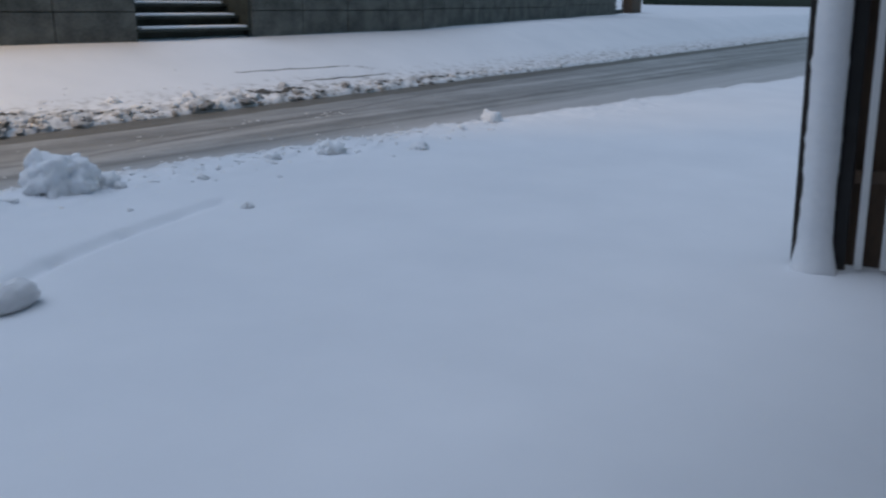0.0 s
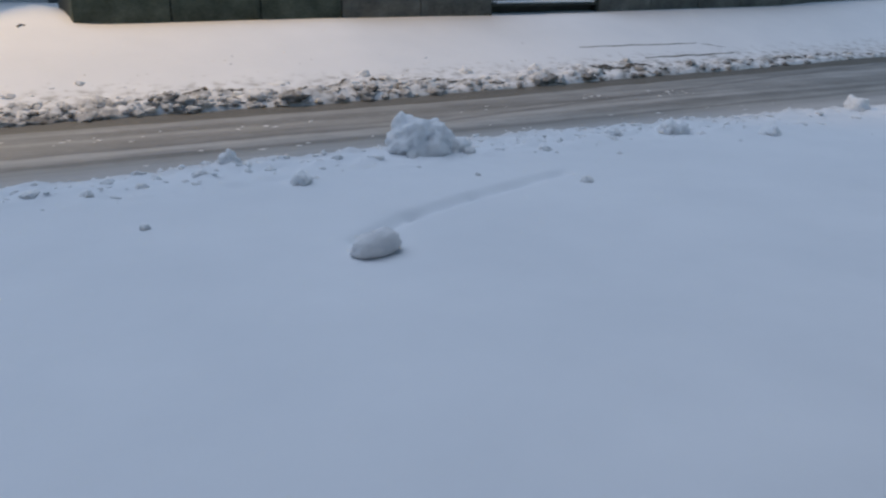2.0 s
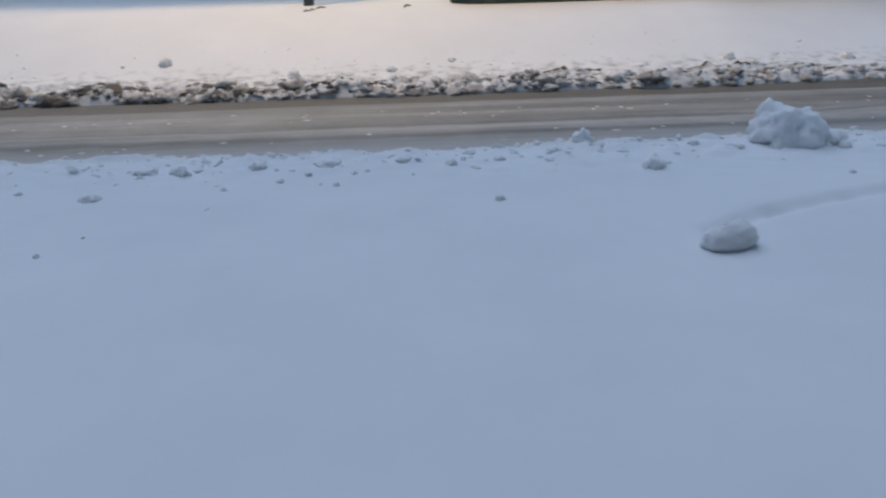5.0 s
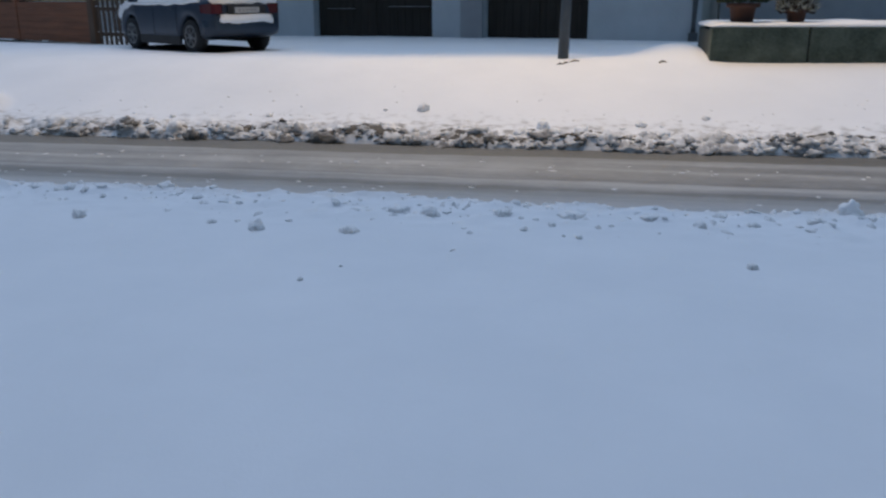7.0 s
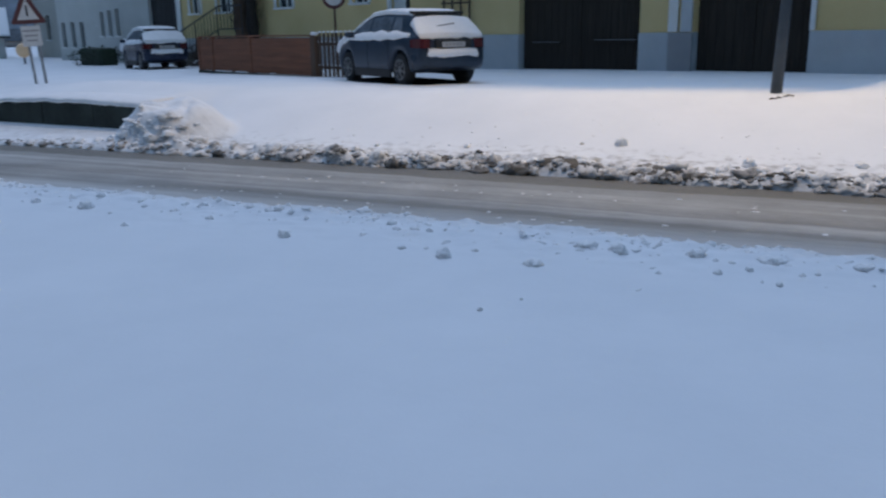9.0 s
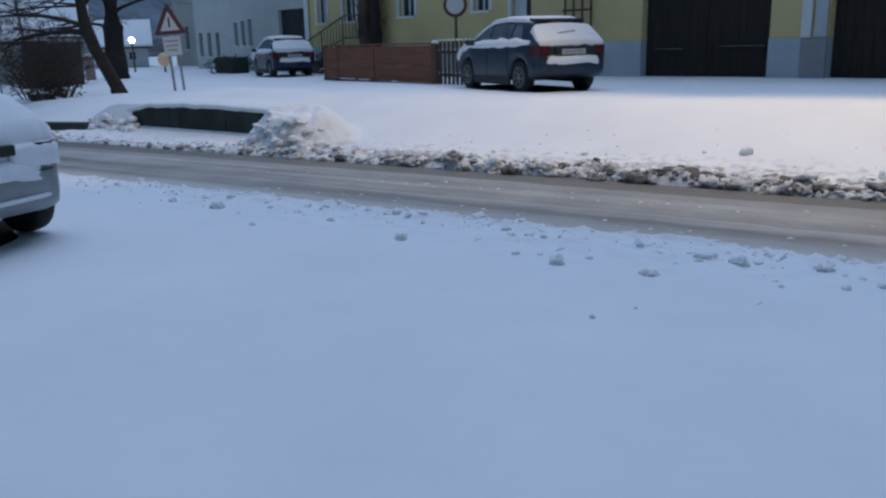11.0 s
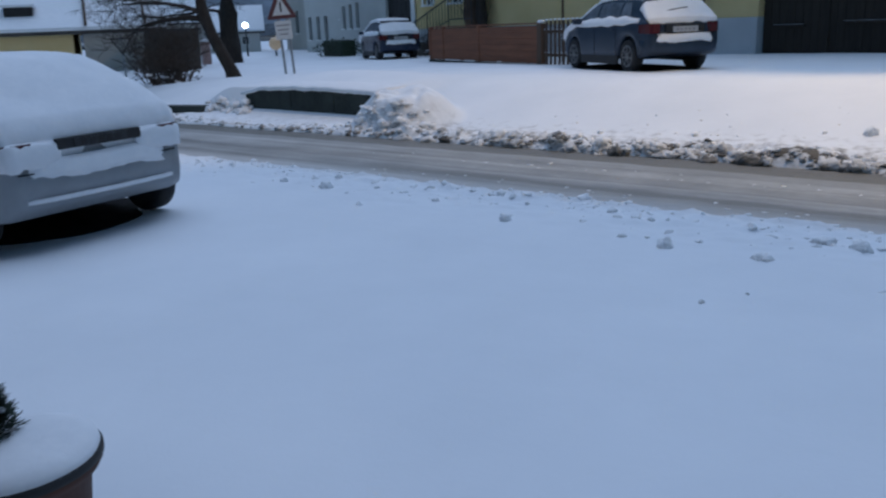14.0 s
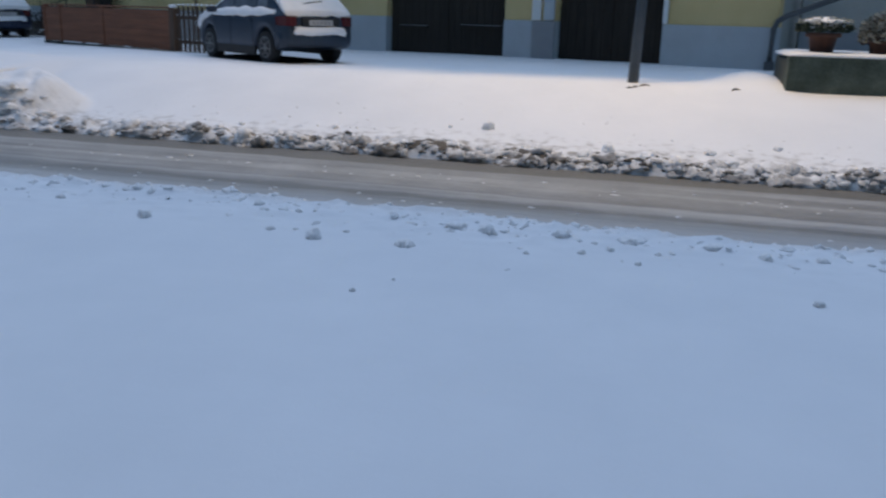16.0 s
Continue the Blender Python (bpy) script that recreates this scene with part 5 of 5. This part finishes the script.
        for sgn in (1, -1):
            rings = []
            for k in range(19):
                u = k / 18
                x = -h - 0.012 + 0.30 * max(0, u - 0.5) / 0.5
                y = w * (0.40 + 0.90 * u) if u < 0.5 else w * at(plan, max(-h, x)) + 0.006
                a = 0.03 * noise.noise((u * 5, sgn, 8)) + 0.02 * noise.noise((u * 14, sgn, 2))
                e = max(0.1, math.sin(math.pi * min(1, u + 0.08))) ** 0.5
                o = 0.010 * e * (u > 0.45)
                f = 0.024 * e * (u < 0.6)
                rings.append([(x + 0.03, sgn * (y - 0.03), 0.70), (x - f, sgn * (y + o), 0.70 - a), (x - f * 1.2, sgn * (y + o), 0.79), (x - f, sgn * (y + o), 0.865 + a), (x + 0.03, sgn * (y - 0.04), 0.90)])
            part("light_snow", bm_loft(rings), SNOWCAP, t, "snow plastered over the light", smooth=True)
    return t


def car_pose(rear_left, heading, length, width):
    """Pose of a car from the ground point of its rear left wheel and its heading."""
    f = Vector((math.cos(radians(heading)), math.sin(radians(heading)), 0))
    r = Vector((f.y, -f.x, 0))
    c = Vector((*rear_left, 0)) + f * (length / 2 - 0.68) + r * (width / 2 - 0.09)
    return pose(c.x, c.y, hz(c.x, c.y) - 0.02, 0, 0, heading)


car("hatchback", car_pose((-7.36, 14.25), 146, 3.75, 1.56), PAINTBLUE, "dark blue-grey hatchback covered with snow before the garages", length=3.75, width=1.56, tall=1.40, taper=0.74, snow=1.0, rake=0.36)
car("small_car", car_pose((-20.85, 21.5), 148, 3.5, 1.5), PAINTNAVY, "small navy car under snow beside the yellow house", length=3.5, width=1.5, tall=1.38, snow=1.5, taper=0.76, rake=0.42)

# bare wet ground, coloured near black to hold the cars' shade too
SHADED_GROUND = plain("wet_shaded_ground", (0.008, 0.008, 0.009), (0.028, 0.026, 0.025), 6.0, 0.9, bumpy=0.8, dist=0.02, fine=5)

SHADED_GROUND.node_tree.nodes["Principled BSDF"].inputs["Specular IOR Level"].default_value = 0.04


def bare_patch(x, y, ang, rx_, ry_, seed, label):
    """Wet ground free of snow under a car, the car's shade in its colour, with a ragged edge that sinks into the snow.
    """
    bm = bmesh.new()
    rings = []
    for f, z in ((1.0, -0.03), (0.93, 0.012), (0.5, 0.016), (0.05, 0.016)):
        rings.append([(f * rx_ * math.copysign(abs(math.cos(t)) ** 0.7, math.cos(t)) * (1 + 0.09 * noise.noise((math.cos(t) * 2.5, math.sin(t) * 2.5, seed))),
                       f * ry_ * math.copysign(abs(math.sin(t)) ** 0.7, math.sin(t)) * (1 + 0.12 * noise.noise((math.cos(t) * 2.5, math.sin(t) * 2.5, seed + 4))), z)
                      for t in [2 * math.pi * k / 56 for k in range(56)]])
    return single("bare_ground_patch", bm_loft(rings, bm=bm), SHADED_GROUND, label, "ground", pose(x, y, hz(x, y), 0, 0, ang), smooth=True, kind="structure")


bare_patch(-7.85, 15.32, -34, 1.8, 0.88, 2, "bare wet ground under the parked hatchback, its shade painted in")
far_car = car("oncoming_car", pose(-41.0, 37.3, 0.36, 0, 0, -44), PAINTNAVY, "dark far car with its headlight on in the street", length=4.0, tall=1.40)
part("lit_headlight", bm_lump(0.13, 3, 2, 0.05, 0.8), HEADLIGHT, far_car, "shining headlight").location = (1.98, -0.6, 0.68)

# ---- silver estate on this side ----

def silver_car():
    f = radians(189)
    fw = Vector((math.cos(f), math.sin(f), 0))
    rt = Vector((fw.y, -fw.x, 0))
    rear_right = Vector((-6.66, 4.30, 0))
    c = rear_right + fw * (4.4 / 2) - rt * (1.87 / 2)
    return car("estate_car", pose(c.x, c.y, -0.03, 0, 0, 189), PAINTSILVER, "silver estate car thickly covered with snow on the yard",
               length=4.4, width=1.87, tall=1.45, snow=1.6, rake=0.62, taper=0.76, buried=True)


silver_car()
bare_patch(-8.88, 3.16, 9, 2.14, 1.10, 7, "bare wet ground under the silver car, its shade painted in")

# ---- this side: gate post, pickets, planter ----
gp = thing("gate_post", pose(5.52, 1.08, -0.03, 0, -4, -79), "square gate post plastered white with blown snow", "post")
part("shaft", bm_box((0.24, 0.20, 2.6), (0, 0.10, 1.3), bevel=0.015), BARK, gp, "dark weathered post")
rings = []
for k in range(53):
    z = 0.0 + 2.6 * k / 52
    a = 0.012 * noise.noise((0, z * 6, 4)) + 0.006 * noise.noise((0, z * 25, 4))
    foot = 0.05 * max(0, 1 - z / 0.22)
    rings.append([(-0.088 + 2 * a - foot, 0.01, z), (-0.080 + 2 * a - foot, -0.030 - foot, z), (0.0, -0.055 - foot * 1.5, z), (0.105 - a + foot, -0.04 - foot, z), (0.114 - a + foot, 0.01, z)])
part("snow_crust", bm_loft(rings), SNOWCAP, gp, "crust of blown snow", smooth=True)

gate = thing("picket_gate", pose(5.56, 0.90, -0.03, 0, -4, 288), "gate of pale pickets before dark boards", "gate")
for k in range(7):
    x = 0.09 + 0.145 * k
    part("picket", bm_box((0.045, 0.025, 2.35), (x, 0.06, 1.22), bevel=0.006), WHITETRIM, gate, "pale painted picket")
for z in (0.62, 1.75):
    r = part("rail", bm_box((1.1, 0.035, 0.08), (0.58, 0.10, z), bevel=0.008), POSTWOOD, gate)
part("stile", bm_box((0.08, 0.06, 2.45), (-0.02, 0.10, 1.25), bevel=0.01), BLACK, gate)
for k in range(8):
    part("board", bm_box((0.149, 0.02, 2.6), (0.09 + 0.145 * k, 0.22, 1.20), bevel=0.004), POSTWOOD, gate)

PX, PY = -2.37, 0.83
pl = thing("planter", pose(PX, PY, -0.02), "round brown planter filled with snow and a small conifer", "planter")
part("tub", bm_turned([(0.15, 0), (0.20, 0.40), (0.225, 0.41), (0.237, 0.43), (0.237, 0.462), (0.225, 0.468), (0.21, 0.45)], 40), TERRACOTTA, pl, "brown tub", smooth=True)
part("rim", bm_turned([(0.232, 0.438), (0.241, 0.443), (0.241, 0.463), (0.232, 0.47)], 40), BLACK, pl, "dark rim", smooth=True)
bm = bm_turned([(0.222, 0.45), (0.234, 0.472), (0.226, 0.492), (0.18, 0.506), (0.10, 0.512), (0.03, 0.513)], 40)
for v in bm.verts:
    v.co.z += 0.008 * noise.noise(v.co * 9)
part("snow_fill", bm, SNOWCAP, pl, "smooth snow in the tub", smooth=True)
con = thing("dwarf_conifer", pose(PX - 0.13, PY - 0.035, 0.47), "small dark conifer with snow on its twigs", "conifer")
part("stem", bm_tube([(0, 0, 0), (0.01, 0, 0.18), (0, 0.01, 0.24)], [0.014, 0.01, 0.004], 6), TWIG, con)
rng = random.Random(4)
bm = bmesh.new()
for k in range(2600):
    z = 0.01 + 0.225 * rng.random()
    a = rng.uniform(0, 6.283)
    r = (0.092 * (1 - z / 0.27) + 0.012) * math.sqrt(rng.random())
    c = Vector((r * math.cos(a), r * math.sin(a), z))
    d = Vector((math.cos(a), math.sin(a), rng.uniform(0.2, 0.9))).normalized()
    s = d.cross(Vector((0, 0, 1))).normalized() * 0.006
    ln = rng.uniform(0.02, 0.05)
    bm.faces.new([bm.verts.new(p) for p in (c - s, c + s, c + d * ln + s * 0.4, c + d * ln - s * 0.4)])
part("needle_mass", bm, NEEDLE, con, "dark green needles")
for k in range(14):
    z = 0.03 + 0.013 * k
    a = k * 2.4
    r = 0.08 * (1 - z / 0.30)
    part("snow_tuft", bm_lump(0.024 - 0.0008 * k, k, 2, 0.3, 0.5), SNOWCAP, con).location = (r * math.cos(a), r * math.sin(a), z + 0.02)

# unseen house front behind the viewer; wall and overhang added to shade the near snow
back = thing("house_behind", pose(0, -2.6, 0), "unseen plain house front closing and shading the near yard", "house wall", kind="structure")
part("wall", bm_box((24, 0.3, 8.0), (-1, -0.15, 3.9)), PALEWALL, back)
part("shade_canopy", bm_box((13, 3.2, 0.14), (-0.5, 1.6, 3.07), bevel=0.02), POSTWOOD, back, "unseen overhang added to shade the near yard")

# ---- lumps of snow ----
VARIANTS = []
for k in range(6):
    bm = bm_lump(1.0, k + 1, 4, 0.36, 0.88, 1.5 + 0.2 * k)
    for v in bm.verts:
        v.co += v.co.normalized() * (0.16 * noise.noise(v.co * 3.2 + Vector((k, 0, 3))) + 0.06 * noise.noise(v.co * 7.5 + Vector((0, k, 0))))
    VARIANTS.append(mesh_of("snow_clump", bm, CLUMP, True))
CLUMPS = (
    (1.76, 6.42, 0.105, 1.1), (2.07, 5.62, 0.10, 0.9), (4.07, 4.78, 0.055, 0.9), (0.85, 5.03, 0.04, 1.0), (0.63, 5.88, 0.075, 0.6), (6.04, 5.90, 0.17, 0.7), (6.89, 5.42, 0.15, 0.6),
    (9.01, 6.0, 0.16, 0.9), (-1.81, 5.42, 0.095, 0.6), (-1.59, 6.03, 0.12, 0.5), (-1.33, 5.94, 0.085, 0.7), (-0.79, 5.97, 0.07, 0.7), (-0.59, 5.62, 0.035, 0.8), (-0.41, 5.79, 0.035, 0.8),
    (-0.28, 6.06, 0.13, 0.4), (0.30, 6.03, 0.11, 0.4), (1.01, 6.02, 0.06, 0.6), (1.45, 6.1, 0.09, 0.5), (-2.49, 5.39, 0.07, 1.0), (-3.97, 5.48, 0.06, 1.0), (-1.79, 4.37, 0.022, 1.1), (-1.63, 4.65, 0.014, 1.0),
    (-2.89, 5.49, 0.045, 0.6), (-2.33, 5.6, 0.04, 0.6), (-3.78, 6.47, 0.10, 0.5), (-6.45, 5.74, 0.085, 0.9), (-7.17, 5.77, 0.06, 0.7), (3.75, 6.0, 0.06, 0.9), (4.4, 5.8, 0.09, 0.5), (5.4, 6.05, 0.12, 0.5),
    (-4.6, 6.3, 0.06, 0.7), (-5.4, 6.2, 0.07, 0.6), (-5.0, 5.8, 0.045, 0.7), (-3.3, 6.1, 0.06, 0.6), (-2.9, 6.0, 0.05, 0.6), (2.6, 6.2, 0.06, 0.6), (3.4, 5.3, 0.03, 0.8), (-0.2, 5.5, 0.028, 0.9),
    (-2.33, 10.40, 0.085, 1.2), (-2.82, 10.36, 0.035, 1.0), (-0.76, 9.82, 0.085, 1.1), (0.38, 10.05, 0.10, 0.6), (1.13, 10.3, 0.08, 0.6), (-0.3, 9.62, 0.12, 0.8), (-4.3, 10.1, 0.05, 0.9), (-5.6, 10.0, 0.05, 0.9),
    (4.6, 10.1, 0.08, 0.9), (6.1, 10.0, 0.10, 0.9), (7.2, 9.9, 0.12, 0.8))
for k, (x, y, r, flat) in enumerate(CLUMPS):
    if flat < 0.65:
        r *= 0.85
    ob = new("snow_clump", VARIANTS[k % 6])
    ob.matrix_world = pose(x, y, hz(x, y) - r * (0.06 if flat > 0.65 else 0.14), 0, 0, k * 67) @ Matrix.Diagonal((r * 0.88, r * 0.8, r * (0.25 + 0.85 * flat), 1))
    tagged(ob, "loose clump of snow thrown onto the snow" if r < 0.1 else "large loose clump of snow by the road", "snow clump", "snow clumps beside the road")

bm = bm_chipped(0.285, 43, 11, (1.10, 0.85, 0.98))
for v in bm.verts:
    v.co += v.co.normalized() * (0.05 * noise.noise(v.co * 7.0) + 0.035 * noise.noise(v.co * 15.0) + 0.015 * noise.noise(v.co * 32.0))
    # upright spike at one corner, blunt toe at the other side
    d = math.hypot(v.co.x + 0.15, v.co.y)
    if v.co.z > 0.05:
        v.co.z += 0.11 * max(0, 1 - d / 0.11) ** 1.3
single("ice_block", bm, CLUMP, "big jagged block of ploughed snow at the roadside", "snow block", pose(3.36, 6.22, 0.07, 0, 0, -20), smooth=True)
single("snow_block", bm_lump(0.10, 44, 3, 0.4, 0.8), CLUMP, "small broken snow block beside the big one", "snow block", pose(3.72, 6.12, 0.04, 0, 0, 15), smooth=True)

# lump that rolled down and stopped, with the dent on its top
bm = bm_lump(1.0, 52, 5, 0.14, 1.0, 1.4)
for v in bm.verts:
    c = v.co.normalized()
    k = (abs(c.x) ** 2.6 + (c.y * c.y + c.z * c.z) ** 1.3) ** (-1 / 2.6)
    v.co = Vector((c.x * k * 0.156, c.y * k * 0.10, c.z * k * 0.083)) * (1 + 0.10 * noise.noise(c * 2.2) + 0.04 * noise.noise(c * 6.0))
    if v.co.z > 0:
        v.co.z -= 0.05 * math.exp(-((v.co.x + 0.015) / 0.035) ** 2 - ((v.co.y - 0.02) / 0.03) ** 2)
    v.co.z -= 0.03 * math.exp(-((v.co.x + 0.11) / 0.05) ** 2 - ((v.co.y - 0.05) / 0.05) ** 2)
single("rolled_snow_lump", bm, PACKED, "rounded snow roll at the end of its track", "snow roll", pose(1.93, 4.01, 0.055, 0, 0, 14), smooth=True)


def scatter(name, count, seed, place, mat, label, detail=1, angular=False):
    """Crumbs nobody could count: many small lumps in one mesh."""
    rng = random.Random(seed)
    bases = []
    for k in range(8):
        bm = bm_lump(1.0, 60 + k + seed, detail, 0.75 if angular else 0.55, 0.8, 2.3 if angular else 1.9)
        for v in bm.verts:
            if detail > 2:
                v.co += v.co.normalized() * (0.32 * noise.noise(v.co * 3.3 + Vector((k, 1, 2))) + 0.16 * noise.noise(v.co * 7.0))
        bases.append(([v.co.copy() for v in bm.verts], [[v.index for v in f.verts] for f in bm.faces]))
        bm.free()
    verts, faces = [], []
    for _ in range(count):
        x, y, r, flat = place(rng)
        z = max(hz(x, y), float(road_height(x, y)))
        co, fa = bases[rng.randrange(8)]
        a = rng.uniform(0, 6.283)
        ca, sa = math.cos(a), math.sin(a)
        b = len(verts)
        sx, sy = rng.uniform(0.8, 1.5), rng.uniform(0.7, 1.1)
        for v in co:
            px, py = v.x * sx * r, v.y * sy * r
            verts.append((x + px * ca - py * sa, y + px * sa + py * ca, z + (v.z * flat - 0.08 - (0.34 if detail > 2 else 0)) * r))
        faces += [[b + i for i in f] for f in fa]
    me = bpy.data.meshes.new(name)
    me.from_pydata(verts, [], faces)
    me.materials.append(mat)
    me.polygons.foreach_set("use_smooth", [not angular] * len(me.polygons))
    me.update()
    return tagged(new(name, me), label, "snow crumbs", kind="stuff")


def on_bank(rng):
    u = rng.random()
    x = rng.uniform(-9.0, 5.5) if u < 0.74 else rng.uniform(5.5, 16) if u < 0.90 else rng.uniform(16, 45)
    k = 1.0 if x < 5.5 else 0.75
    y = float(far_edge(x)) + 0.02 + abs(rng.gauss(0, 0.24))
    return x, y, k * min(0.17, 0.012 + rng.expovariate(28)), rng.uniform(0.55, 0.95)


def on_verge(rng):
    x = rng.uniform(-9.5, 9)
    y = float(near_edge(x)) - 0.02 - abs(rng.gauss(0, 0.42))
    return x, y, min(0.045, 0.005 + rng.expovariate(85)), rng.uniform(0.6, 1.0)


def on_heap(rng):
    x = rng.uniform(-10.3, -8.4)
    return x, 9.36 + 0.10 * abs(x + 9.2) + abs(rng.gauss(0, 0.12)), min(0.06, 0.012 + rng.expovariate(60)), rng.uniform(0.5, 0.8)


def on_road(rng):
    x = rng.uniform(-8, 9)
    return x, rng.choice((7.0, 8.05, 8.1)) + rng.gauss(0, 0.12), rng.uniform(0.008, 0.035), 0.35


def on_yard(rng):
    x = rng.uniform(-8, 12)
    return x, 10.0 + abs(rng.gauss(0, 0.5)), rng.uniform(0.008, 0.025), 0.8


def on_kerb(rng):
    x = rng.uniform(-16.5, -8.8)
    return x, float(far_edge(x)) + 0.02 + abs(rng.gauss(0, 0.16)), min(0.07, 0.012 + rng.expovariate(60)), rng.uniform(0.5, 0.9)


scatter("kerb_slush", 420, 8, on_kerb, SLUSH, "small dirty lumps along the kerb below the retaining wall", 2)
scatter("bank_slush", 1750, 1, on_bank, SLUSH, "dirty lumps of ploughed snow and grit along the bank", 3)
scatter("verge_crumbs", 1500, 2, on_verge, CLUMP, "crumbs of snow scattered along the near verge", 1, True)
scatter("heap_lumps", 110, 3, on_heap, CLUMP, "lumps on the ploughed heap", 2, True)
scatter("road_crumbs", 130, 4, on_road, CLUMP, "bits of slush lying on the road")
scatter("yard_crumbs", 110, 5, on_yard, CLUMP, "small crumbs of snow beyond the bank")

def soil_place(rng):
    x = rng.uniform(-4.3, 0.3) if rng.random() < 0.7 else rng.uniform(-7, 12)
    return x, float(far_edge(x)) + 0.06 + abs(rng.gauss(0, 0.16)), min(0.042, 0.010 + rng.expovariate(65)), rng.uniform(0.5, 0.8)


scatter("soil_crumbs", 420, 6, soil_place, SOIL_SHADE, "clods of wet soil mixed into the ploughed bank", 1, True)["category"] = "soil crumbs"

# wet soil laid bare in the bank, and dark strips painting its shadow slots
for x0, x1, y, wd in ((-3.9, -0.5, 0.20, 0.18), (1.3, 2.9, 0.42, 0.07), (3.2, 4.6, 0.40, 0.06), (-5.6, -3.9, 0.30, 0.08), (4.8, 6.0, 0.36, 0.06), (8.0, 9.5, 0.3, 0.09), (11, 14, 0.3, 0.08)):
    n = int((x1 - x0) / 0.05)
    gx = np.linspace(x0, x1, n)
    rings = []
    for k, x in enumerate(gx):
        e = max(0.02, math.sin(math.pi * k / (n - 1))) ** 0.5 * (0.7 + 0.6 * noise.noise((x * 3, 7, y)))
        yc = float(far_edge(x)) + y + 0.04 * noise.noise((x * 2, 3, 1))
        rings.append([(x, yc + wd * e * j, hz(x, yc + wd * e * j) + 0.014 - 0.012 * abs(j)) for j in (-1, -0.5, 0, 0.5, 1)])
    single("soil_shade_strip", bm_loft(rings, closed=False), SOIL_SHADE, "wet soil and painted undercut shade along the ploughed bank", "soil", smooth=True, group="soil in the bank")
